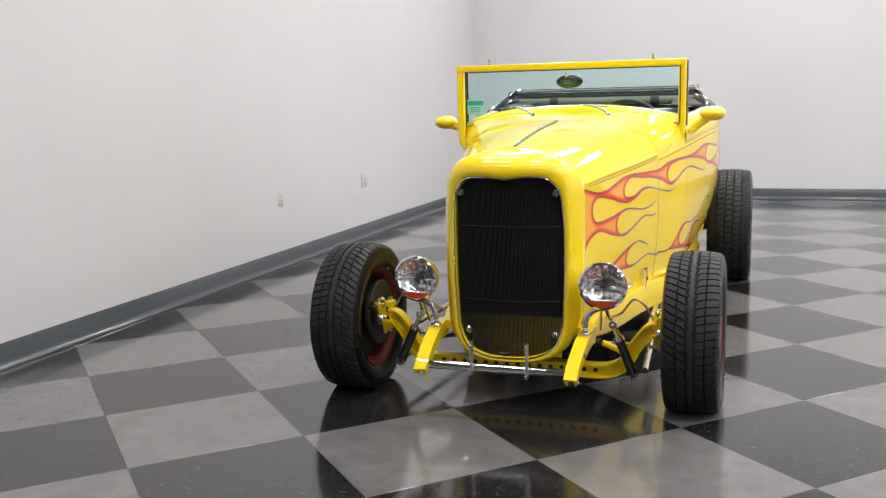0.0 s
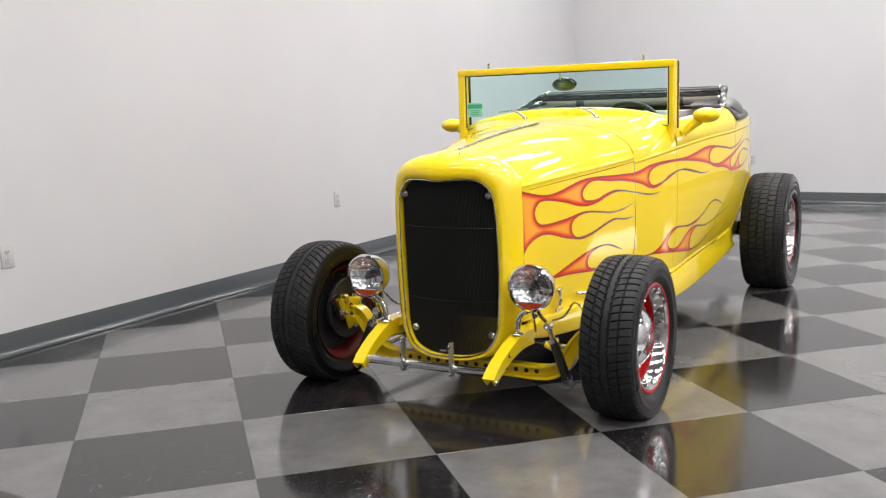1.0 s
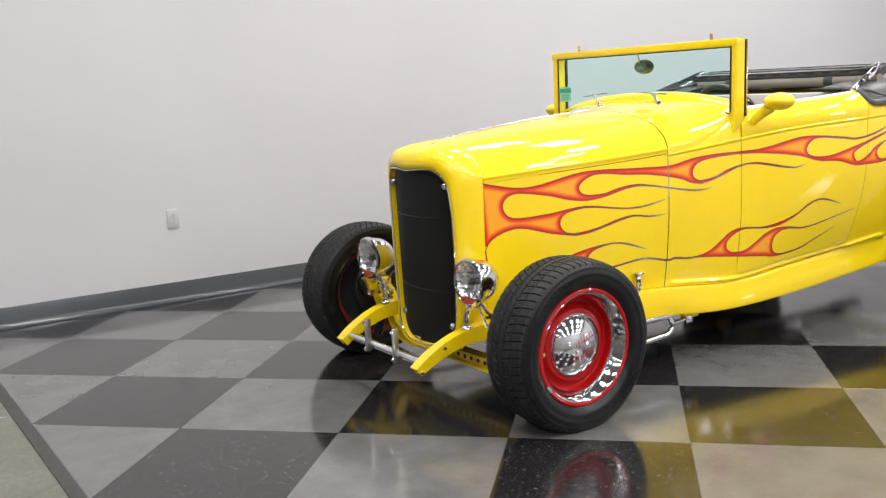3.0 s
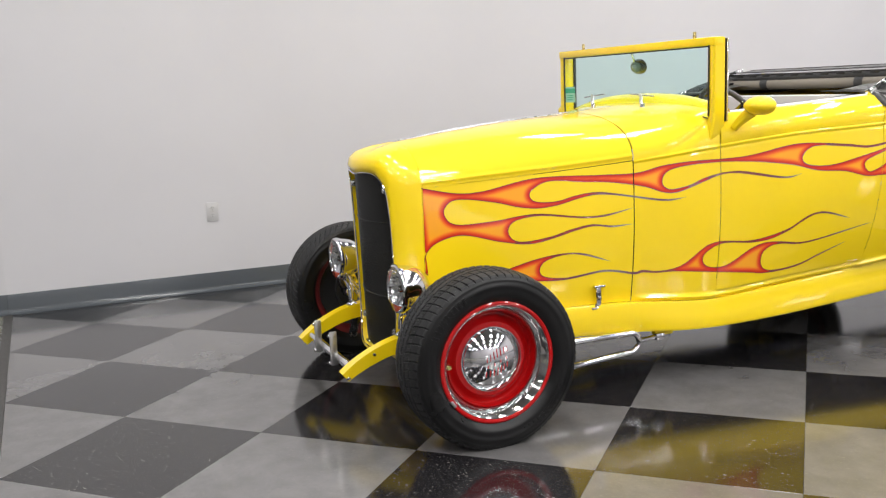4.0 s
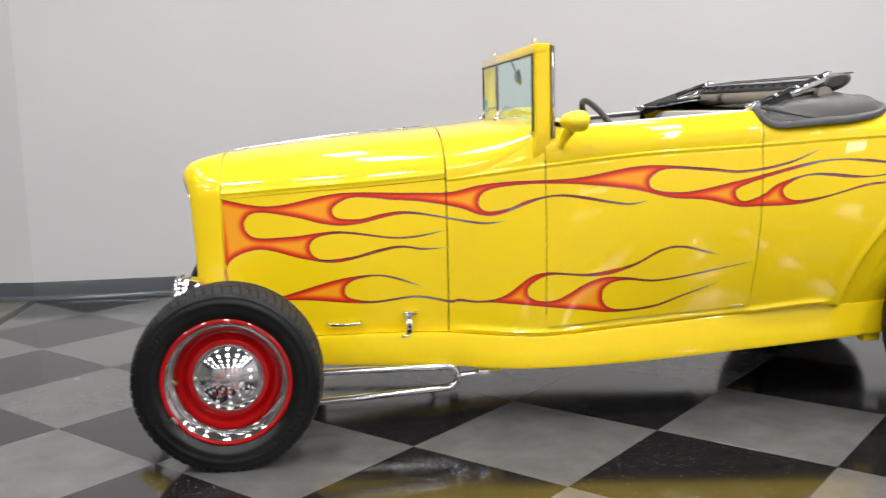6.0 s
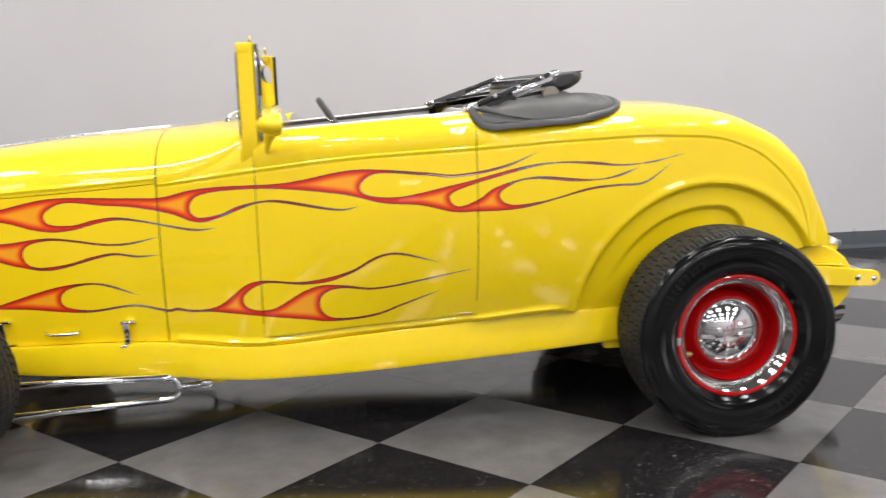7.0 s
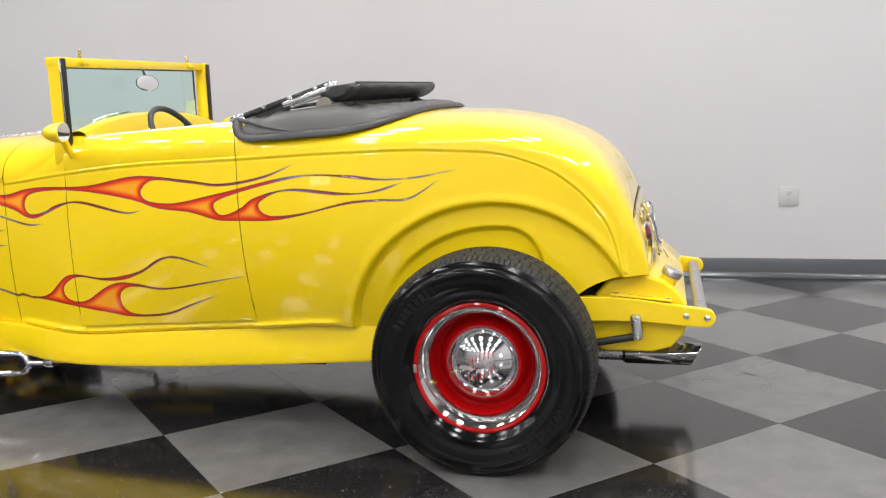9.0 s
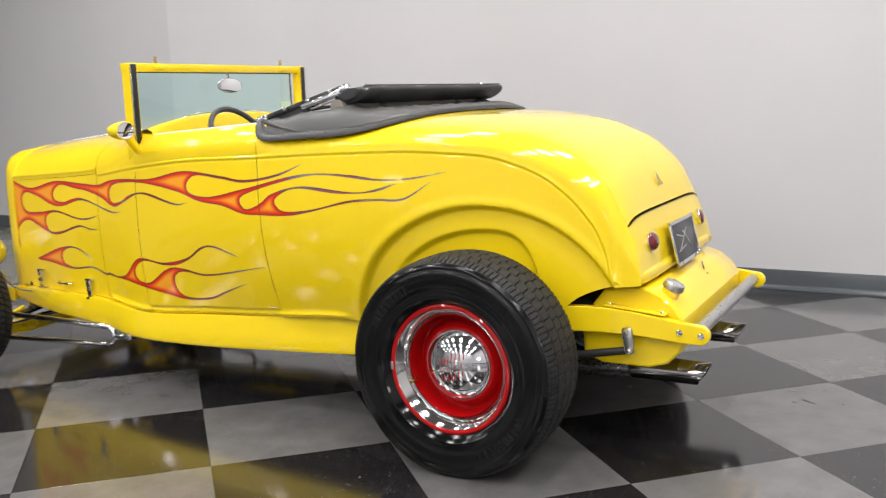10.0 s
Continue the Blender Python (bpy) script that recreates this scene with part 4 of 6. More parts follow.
n = len(glass_low)
v += [(x, y - 0.005, z) for x, y, z in v]
f = [(k, k + 1, n + k + 1, n + k) for k in range(n - 1)]
pane = part("windscreen_glass", mesh_of("windscreen_glass", v[:2 * n], f, 0), windscreen, car, "flat green-tinted windscreen glass")
pane.visible_shadow = False
part("cowl_band", grid_mesh("cowl_band", np.array([[(x, PANE_Y + 0.005 - 0.004 * k, z + 0.001 - 0.03 * k) for x, z in glass_low] for k in range(4)]), smooth=50), paint, car, "yellow band of the cowl below the glass")
part("glass_seal", sweep("glass_seal", [(x, PANE_Y - 0.002, z) for x, z in glass_low], circle(0.0022, 8)), rubber_seal, car)
for side in (1, -1):
    part("glass_channel", boxed((0.005, 0.008, 0.27), (0.5305 * side if side > 0 else -0.5385, PANE_Y, 1.188), 0.002), rubber_seal, car)
part("glass_channel", boxed((1.06, 0.008, 0.005), (-0.004, PANE_Y, 1.3175), 0.002), rubber_seal, car)
sticker = part("windscreen_sticker", boxed((0.086, 0.0016, 0.074), (-0.478, PANE_Y + 0.002, 1.146), 0.0), sticker_pale, car, "green and pale sticker on the windscreen")
part("sticker_band", boxed((0.086, 0.002, 0.022), (-0.478, PANE_Y + 0.0016, 1.164), 0.0), sticker_green, sticker)
for k in range(3):
    part("sticker_bar", boxed((0.05, 0.002, 0.004), (-0.478, PANE_Y + 0.0012, 1.142 - 0.010 * k), 0.0), sticker_green, sticker)

# rear-view mirror
mirror = part("rear_mirror", lathe("rear_mirror", [(0.0001, -0.020), (0.018, -0.019), (0.036, -0.013), (0.046, -0.003), (0.047, 0.002)], "Y", 32), black_paint, car, "oval rear-view mirror with a dark back and pale badge")
mirror.matrix_basis = Matrix.Translation((-0.004, WS_Y + 0.032, 1.260)) @ Matrix.Rotation(radians(-8), 4, "Z") @ Matrix.Rotation(radians(7), 4, "X") @ Matrix.Diagonal((1.50, 1, 0.72, 1))
glass = part("mirror_face", lathe("mirror_face", [(0.0001, 0.0022), (0.0445, 0.0022), (0.0462, 0.0016)], "Y", 32), mirror_glass, mirror)
part("mirror_badge", lathe("mirror_badge", [(0.0001, -0.0215), (0.016, -0.0205), (0.030, -0.0165), (0.031, -0.015)], "Y", 24), badge_green, mirror, "pale green badge on the back")
for dz in (-0.010, 0.0, 0.010):
    part("badge_bar", boxed((0.030 - abs(dz), 0.002, 0.003), (0, -0.0215, dz), 0.0005), chrome, mirror)
part("mirror_stem", rod("mirror_stem", (-0.03, WS_Y + 0.004, 1.322), (-0.028, WS_Y + 0.022, 1.275), 0.005, 8), chrome, car)


for ob in list(car.children)[ws_first:]:
    ob.location.x -= 0.011


# ------------------------------------------------------------------ door mirrors
def door_mirror(side):
    body = [(0.0001, -0.060), (0.016, -0.057), (0.032, -0.044), (0.044, -0.022), (0.049, 0.0), (0.049, 0.010), (0.045, 0.012)]
    m = part("door_mirror", lathe("door_mirror", body, "Y", 32), paint, car, "yellow teardrop door mirror")
    m.matrix_basis = Matrix.Translation((0.678 if side > 0 else -0.690, 1.176, 1.090 if side > 0 else 1.066)) @ Matrix.Rotation(radians(15 * side), 4, "Z") @ Matrix.Diagonal((1.30, 1, 0.74, 1))
    part("mirror_face", lathe("mirror_face", [(0.0001, 0.011), (0.042, 0.011), (0.0455, 0.0115)], "Y", 32), mirror_glass, m)
    stem = spline([(0.650 * side, 1.165, 1.070 if side > 0 else 1.052), (0.612 * side, 1.150, 1.040), (0.575 * side, 1.142, 1.005)], 6)
    w = np.linspace(0.024, 0.017, len(stem))
    sec = np.stack([np.array(circle(1.0, 12)) * (q * 0.55, q) for q in w])
    part("mirror_stem", sweep("mirror_stem", stem, sec), paint, car)


for side in (1, -1):
    door_mirror(side)


# ------------------------------------------------------------------ frame rails and horns
rail_x = table(-.10, .300, .10, .335, .3, .372, .5, .408, .76, .468, 1.05, .538, 1.25, .552, 1.4, .556, 2.0, .558, 2.36, .550)
rail_low = table(-.10, .27, .05, .243, .24, .228, .73, .222, .97, .217, 1.4, .226, 1.786, .248, 2.2, .273, 2.36, .283)
for side in (1, -1):
    rows = []
    for y in span(-0.10, 2.36, 0.03):
        x, lo = float(rail_x(y)), float(rail_low(y))
        hi = float(sill_height(max(y, 0.0))) - 0.0018 if y > 0.0 else 0.308
        if 2.1 < y:
            hi = 0.398
        flare = 0.012 * float(smooth((y - 0.78) / 0.12))
        rows.append([(side * q, y, z) for q, z in ((x - 0.05, hi), (x - 0.004, hi), (x + 0.000, hi - 0.012), (x - 0.003, (hi + lo) / 2), (x + flare, lo + 0.012), (x + flare - 0.006, lo), (x - 0.05, lo + 0.01))])
    part("frame_rail", grid_mesh("frame_rail", np.array(rows), False, True, True, smooth=50), paint, car, "yellow painted frame rail below the body")
    # curved front horn
    pts = spline([(0.300, -0.06, 0.304), (0.298, -0.14, 0.300), (0.294, -0.22, 0.281), (0.290, -0.30, 0.247), (0.287, -0.36, 0.211), (0.286, -0.394, 0.184)], 6)
    h = np.linspace(0.060, 0.032, len(pts))
    sec = np.stack([np.array([(-0.024, 0.006), (0.024, 0.006), (0.024, 0.0), (0.020, -q), (0.013, -q), (0.013, -0.004), (-0.013, -0.004), (-0.013, -q), (-0.020, -q), (-0.024, 0)]) for q in h])
    path = pts * (side, 1, 1)
    horn = part("front_horn", sweep("front_horn", path, sec, smooth=30), paint, car, "curved yellow front frame horn")
    bolts("bolt", [((0.286 + 0.022) * side, -0.375, 0.172), ((0.292 + 0.022) * side, -0.275, 0.248)], 0.008, 0.008 * side, "X", chrome, horn, "chrome bolt")
    # rear rail, kicked up over the axle, and its rounded horn
    rear = spline([(0.53, 2.30, 0.34), (0.515, 2.55, 0.38), (0.495, 2.80, 0.445), (0.478, 2.98, 0.463), (0.466, 3.15, 0.457), (0.466, 3.29, 0.442), (0.466, 3.348, 0.438)], 6)
    hh = np.interp(rear[:, 1], [2.30, 2.98, 3.10, 3.348], [0.050, 0.042, 0.039, 0.030])
    sec = np.stack([np.array([(-0.011, q), (0.011, q), (0.013, q - 0.003), (0.013, -q + 0.003), (0.011, -q), (-0.011, -q)]) for q in hh])
    rail = part("rear_rail", sweep("rear_rail", rear * (side, 1, 1), sec, smooth=30), paint, car, "yellow rear frame horn")
    part("horn_end", lathe("horn_end", [(0.0001, -0.0125), (0.027, -0.0125), (0.030, -0.0095), (0.030, 0.0095), (0.027, 0.0125), (0.0001, 0.0125)], "X", 24, (0.466 * side, 3.349, 0.438)), paint, rail)
    bolts("bolt", [(0.478 * side, 3.286, 0.443), (0.478 * side, 3.352, 0.438)], 0.0110, 0.010 * side, "X", chrome, rail, "chrome bolt")
    part("tank_flange", boxed((0.036, 0.20, 0.005), (0.456 * side, 3.14, 0.5005), 0.0015, Matrix.Rotation(radians(-5.4), 3, "X")), paint, rail)
    bolts("flange_bolt", [(0.456 * side, 3.06, 0.510), (0.456 * side, 3.225, 0.4945)], 0.007, 0.006, "Z", chrome, rail)
    # shackle at the tank
    sh = part("shackle", boxed((0.010, 0.033, 0.086), (0.490 * side, 3.128, 0.405), 0.009, Matrix.Rotation(radians(8), 3, "X")), alloy, car, "grey metal shackle on the rear frame")
    bolts("bolt", [(0.495 * side, 3.123, 0.435), (0.495 * side, 3.133, 0.372)], 0.010, 0.012 * side, "X", chrome, sh)
    part("link_arm", rod("link_arm", (0.47 * side, 3.13, 0.37), (0.47 * side, 2.90, 0.325), 0.013), dark, car)
    # hairpin radius rod
    r1, r2 = (0.50, 0.03, 0.232), (0.50, 0.03, 0.116)
    hair = [r1, (0.482, 0.38, 0.229), (0.468, 0.70, 0.222)] + [(0.462, 0.742 + 0.040 * math.sin(a), 0.181 + 0.040 * math.cos(a)) for a in np.linspace(0.15, math.pi - 0.15, 9)] + [(0.468, 0.70, 0.141), (0.482, 0.38, 0.127), r2]
    hp = part("radius_rod", tube("radius_rod", np.array(hair) * (side, 1, 1), 0.0125, 12), chrome, car, "chrome hairpin radius rod")
    part("rod_end", rod("rod_end", (0.462 * side, 0.776, 0.183), (0.457 * side, 0.872, 0.188), 0.010), chrome, hp)
    part("rod_clevis", boxed((0.040, 0.042, 0.030), (0.456 * side, 0.876, 0.189), 0.006), chrome, hp)
    part("rod_bracket", boxed((0.03, 0.09, 0.05), (0.452 * side, 0.90, 0.215), 0.008), paint, car)

# front spreader bar with its two plates
bar = part("spreader_bar", rod("spreader_bar", (-0.272, -0.352, 0.198), (0.272, -0.352, 0.198), 0.0165, 20), chrome, car, "polished front spreader bar")
for x in (-0.088, 0.122):
    part("bar_plate", boxed((0.010, 0.028, 0.132), (x, -0.372, 0.238), 0.004), alloy, bar)
    bolts("plate_bolt", [(x, -0.386, 0.289), (x, -0.386, 0.184)], 0.007, -0.008, "Y", chrome, bar)
part("rear_spreader_bar", rod("rear_spreader_bar", (-0.462, 3.336, 0.442), (0.462, 3.336, 0.442), 0.0212, 24), alloy, car, "grey rear spreader bar")

# ------------------------------------------------------------------ front axle
ax = spline([(-0.575, 0, 0.305), (-0.525, 0, 0.292), (-0.475, 0, 0.235), (-0.435, 0, 0.165), (-0.38, 0, 0.128), (-0.2, 0, 0.122), (0, 0, 0.122), (0.2, 0, 0.122), (0.38, 0, 0.128), (0.435, 0, 0.165), (0.475, 0, 0.235), (0.525, 0, 0.292), (0.575, 0, 0.305)], 6)
beam = [(-0.028, 0.027), (0.028, 0.027), (0.028, 0.018), (0.008, 0.015), (0.008, -0.015), (0.028, -0.018), (0.028, -0.027), (-0.028, -0.027), (-0.028, -0.018), (-0.008, -0.015), (-0.008, 0.015), (-0.028, 0.018)]
axle = part("front_axle", sweep("front_axle", ax + (0, -0.02, 0), beam, up=(0, 0.02, 1), smooth=30), paint, car, "yellow dropped I-beam front axle")
for k in range(-7, 8):
    part("axle_hole", lathe("axle_hole", [(0.0001, -0.0295), (0.009, -0.0295), (0.010, -0.027), (0.010, -0.008)], "Y", 14, (0.045 * k, 0, 0.122)), dark, axle)
# leaf spring behind the axle
for k in range(5):
    w = 0.41 - 0.045 * k
    leaf = [(x, 0.055, 0.186 + 0.009 * k + 0.040 * (1 - (x / 0.42)**2)) for x in np.linspace(-w, w, 13)]
    part("spring_leaf", sweep("spring_leaf", leaf, [(-0.022, 0.003), (0.022, 0.003), (0.022, -0.003), (-0.022, -0.003)]), steel if k % 3 == 2 else black_paint, car)
part("tie_rod", rod("tie_rod", (-0.54, 0.13, 0.19), (0.54, 0.13, 0.19), 0.011), chrome, car)
part("front_crossmember", boxed((0.58, 0.08, 0.085), (0, 0.06, 0.305), 0.012), black_paint, car)
for side in (1, -1):
    def s_(x, y, z):
        return (x * side, y, z)
    part("spring_perch", tube("spring_perch", spline([s_(0.335, 0.02, 0.222), s_(0.375, 0.015, 0.208), s_(0.425, 0.01, 0.186)], 5), 0.012, 12), paint, car, "yellow spring perch")
    # shock absorber, tilted outwards at the foot
    top, foot = Vector(s_(0.392, -0.085, 0.325)), Vector(s_(0.475, -0.105, 0.128))
    mid = top.lerp(foot, 0.24)
    shock = part("shock_absorber", rod("shock_absorber", mid, foot, 0.0185, 16), black_paint, car, "black and chrome front shock absorber")
    part("shock_rod", rod("shock_rod", top, mid, 0.011, 12), chrome, shock)
    part("shock_cap", rod("shock_cap", mid, mid + (foot - top) * 0.08, 0.021, 16), chrome, shock)
    part("shock_eye", lathe("shock_eye", [(0.006, -0.014), (0.017, -0.014), (0.017, 0.014), (0.006, 0.014)], "Y", 16, tuple(foot), wrap=True), steel, shock)
    part("shock_eye", lathe("shock_eye", [(0.006, -0.014), (0.015, -0.014), (0.015, 0.014), (0.006, 0.014)], "Y", 16, tuple(top), wrap=True), chrome, shock)
    # headlamp stand: bent chrome tubes up from the horn
    stand = [s_(0.298, -0.160, 0.302), s_(0.299, -0.160, 0.340), s_(0.312, -0.160, 0.378), s_(0.338, -0.160, 0.396), s_(0.366, -0.160, 0.408)]
    lamp_arm = part("lamp_stand", tube("lamp_stand", spline(stand, 5), 0.0115, 12), chrome, car, "bent chrome headlamp stand")
    part("stand_base", lathe("stand_base", [(0.0001, 0.012), (0.014, 0.010), (0.022, 0.004), (0.024, 0.0)], "Z", 18, s_(0.298, -0.160, 0.304)), chrome, lamp_arm)
    part("stand_brace", tube("stand_brace", spline([s_(0.372, -0.150, 0.412), s_(0.376, -0.120, 0.372), s_(0.384, -0.090, 0.345)], 5), 0.008, 10), chrome, lamp_arm)
    part("stand_rod", rod("stand_rod", s_(0.358, -0.155, 0.41), s_(0.345, -0.10, 0.305), 0.006, 8), chrome, lamp_arm)
    # headlamp
    c = s_(0.368, -0.163, 0.493)
    bucket = [(0.0001, 0.092), (0.020, 0.089), (0.045, 0.077), (0.066, 0.055), (0.079, 0.028), (0.084, 0.0), (0.084, -0.022)]
    lamp = part("headlamp", lathe("headlamp", bucket, "Y", 48, c), chrome, car, "round chrome headlamp with an orange-red lower lens")
    part("lamp_rim", lathe("lamp_rim", [(0.081, -0.020), (0.089, -0.018), (0.0915, -0.026), (0.089, -0.036), (0.0825, -0.040), (0.080, -0.034)], "Y", 48, c, wrap=True), chrome, lamp)
    part("reflector", lathe("reflector", [(0.014, 0.018), (0.036, 0.010), (0.058, -0.004), (0.074, -0.018), (0.0815, -0.028)], "Y", 48, c), reflector, lamp)
    part("bulb_shield", lathe("bulb_shield", [(0.0001, -0.030), (0.010, -0.028), (0.014, -0.016), (0.014, 0.020)], "Y", 20, c), dark_chrome, lamp)
    lens = part("lens", lathe("lens", [(0.0001, -0.062), (0.025, -0.0605), (0.050, -0.0555), (0.070, -0.0475), (0.082, -0.038)], "Y", 48, c), lens_glass, lamp)
    lens.visible_shadow = False
    xs = np.linspace(-0.060, 0.060, 17)
    low = [(q + c[0], -math.sqrt(max(0.0795**2 - q * q, 0)) + c[2]) for q in xs]
    high = [(q + c[0], -0.052 + c[2]) for q in xs]
    yy = [c[1] - 0.0375 - 0.010 * (1 - (abs(q) / 0.08)**2) for q in xs]
    vv = [(a[0], y_ + 0.004, a[1]) for a, y_ in zip(low, yy)] + [(a[0], y_, a[1]) for a, y_ in zip(high, yy)]
    part("lower_lens", mesh_of("lower_lens", vv, [(k, k + 1, 18 + k, 17 + k) for k in range(16)], 60), amber_lens, lamp, "orange-red lower lens")
    part("lamp_nut", lathe("lamp_nut", [(0.0001, -0.098), (0.012, -0.098), (0.014, -0.084), (0.014, -0.07)], "Z", 14, c), chrome, lamp)
    # brake line loop
    part("brake_hose", tube("brake_hose", spline([s_(0.325, 0.10, 0.30), s_(0.40, 0.06, 0.335), s_(0.455, 0.03, 0.40), s_(0.50, 0.0, 0.385), s_(0.535, -0.01, 0.33)], 6), 0.0045, 8), steel, car)
    # spindle, rotor, caliper
    part("spindle", rod("spindle", s_(0.55, 0, 0.305), s_(0.68, 0, 0.305), 0.028, 16), black_paint, car)
    part("brake_rotor", lathe("brake_rotor", [(0.05, 0.0), (0.132, 0.0), (0.136, 0.004), (0.136, 0.018), (0.132, 0.022), (0.05, 0.022)], "X", 48, s_(0.622, 0, 0.305), wrap=True), iron, car, "dark iron brake disc behind the front wheel")
    cal = part("brake_caliper", boxed((0.062, 0.060, 0.115), s_(0.604, -0.078, 0.325), 0.014, Matrix.Rotation(radians(20), 3, "X")), chrome, car, "bright polished brake caliper")
    for dz in (-0.028, 0.028):
        part("caliper_piston", lathe("caliper_piston", [(0.0001, -0.018 * side), (0.016, -0.017 * side), (0.019, -0.010 * side), (0.019, 0.0)], "X", 20, s_(0.573, -0.078 + dz * 0.34, 0.325 + dz)), chrome, cal)
    part("caliper_bracket", boxed((0.014, 0.05, 0.150), s_(0.566, -0.052, 0.300), 0.005, Matrix.Rotation(radians(20), 3, "X")), paint, cal, "yellow bracket")
    part("caliper_bridge", boxed((0.04, 0.03, 0.085), s_(0.592, -0.106, 0.320), 0.01, Matrix.Rotation(radians(20), 3, "X")), black_paint, cal)
    bolts("caliper_bolt", [s_(0.565, -0.085, 0.375), s_(0.565, -0.075, 0.300)], 0.012, -0.016 * side, "X", brass, cal)
    kp = part("steering_knuckle", boxed((0.05, 0.055, 0.12), s_(0.560, -0.01, 0.300), 0.012), paint, car, "yellow steering knuckle")
    part("kingpin", rod("kingpin", s_(0.560, -0.01, 0.225), s_(0.560, -0.01, 0.375), 0.013, 12), chrome, kp)
    bolts("kingpin_bolt", [s_(0.560, -0.038, 0.285), s_(0.560, -0.038, 0.325)], 0.013, -0.010, "Y", dark, kp)
    part("steering_arm", rod("steering_arm", s_(0.55, 0.02, 0.27), s_(0.53, 0.13, 0.195), 0.012), paint, car)


# ------------------------------------------------------------------ wheels
def tyre_mesh(name, radius, width, rim, blocks, flank_rubber, load):
    """A tyre with grooves round it and slanted cuts across the shoulders, pressed flat at the distance load below its hub."""
    h = width / 2
    flank = spline([(rim - 0.006, h * 0.74), (rim + 0.004, h * 0.84), (rim + 0.018, h * 0.93), ((rim + radius) / 2, h * 1.0), (radius - 0.030, h * 0.965), (radius - 0.014, h * 0.90)], 7)
    xs = np.linspace(h * 0.86, -h * 0.86, 51)
    tread = np.stack([radius - 0.010 * (np.abs(xs) / (h * 0.86))**2.6, xs], -1)
    prof = np.concatenate([flank, tread, flank[::-1] * (1, -1)])
    n = blocks * 16
    a = np.linspace(0, 2 * np.pi, n, endpoint=False)
    r = np.repeat(prof[None, :, 0], n, 0)
    x = np.repeat(prof[None, :, 1], n, 0)
    u = x / h
    on = np.zeros_like(r, bool)
    on[:, len(flank) - 2:len(flank) + 53] = True
    ph = (a[:, None] / (2 * np.pi) * blocks)
    depth = np.zeros_like(r)
    if flank_rubber == wall_rubber:
        # staggered blocks between four grooves, short paired cuts on the shoulders
        for g in (0.18, -0.18, 0.56, -0.56):
            depth = np.maximum(depth, 0.0075 * (np.abs(u - g - 0.012 * np.sign(np.sin(2 * np.pi * ph))) < 0.026))
        rib = np.where(np.abs(u) < 0.18, 0.0, np.where(u > 0, 0.5, 0.3))
        cut = (np.mod(ph + rib + 0.5 * u, 1.0) < 0.10) & (np.abs(u) < 0.56)
        depth = np.maximum(depth, 0.0065 * cut)
        cut = (np.mod(2 * ph + 0.4 * np.abs(u), 1.0) < 0.22) & (np.abs(u) > 0.62)
        depth = np.maximum(depth, 0.0050 * cut)
    else:
        # a jagged middle rib and blocks cut by long slanting grooves
        jag = 0.020 * np.sign(np.sin(2 * np.pi * ph))
        for g, w in ((0.13, 0.030), (-0.13, 0.030), (0.48, 0.020), (-0.48, 0.020)):
            depth = np.maximum(depth, 0.0080 * (np.abs(u - g - jag * (abs(g) < 0.2)) < w))
        slant = np.where(u > 0, ph + 1.3 * u - 0.55 * u * u, ph - 1.3 * u + 0.5 + 0.55 * u * u)
        cut = (np.mod(slant, 1.0) < 0.15) & (np.abs(u) > 0.13)
        depth = np.maximum(depth, 0.0068 * cut * np.clip((0.97 - np.abs(u)) / 0.10, 0.4, 1))
        sipe = (np.mod(slant + 0.5, 1.0) < 0.06) & (np.abs(u) > 0.30) & (np.abs(u) < 0.44)
        depth = np.maximum(depth, 0.0020 * sipe)
    r = r - depth * on
    face = np.abs(prof[:, 1]) > h * 0.8
    side_ring = sum(np.exp(-((prof[:, 0] - at_) / w_)**2) * lift for at_, w_, lift in ((rim + 0.026, 0.009, 0.0045), (rim + 0.046, 0.006, -0.0025), (radius - 0.050, 0.008, 0.0030), (radius - 0.034, 0.004, -0.0010), (radius - 0.026, 0.003, 0.0018))) * face * (1.0 if flank_rubber == wall_rubber else 0.45)
    x = x + np.sign(x) * side_ring[None]
    p = np.stack([x, r * np.cos(a)[:, None], r * np.sin(a)[:, None]], -1)
    p[..., 0] *= 1 + 0.05 * smooth((-p[..., 2] / radius - 0.62) / 0.34)
    p[..., 2] = np.maximum(p[..., 2], -load - 0.15 * (radius - r))
    me = grid_mesh(name, p, True, False, smooth=28)
    me.materials.append(tread_rubber)
    me.materials.append(flank_rubber)
    m = p.shape[1]
    cols = np.tile(np.arange(m - 1), n)
    idx = np.where((cols < len(flank) - 2) | (cols >= m - len(flank) + 1), 1, 0)
    me.polygons.foreach_set("material_index", idx.astype(np.int32))
    return me


def mesh_from(bm):
    me = bpy.data.meshes.new("sidewall_bar")
    bm.to_mesh(me)
    bm.free()
    me.materials.append(dull_rubber)
    return me


def dome(r):
    """Height of the hub cap's dome at a distance r from its middle."""
    return 0.006 + math.sqrt(0.160**2 - r * r) - math.sqrt(0.160**2 - 0.106**2)


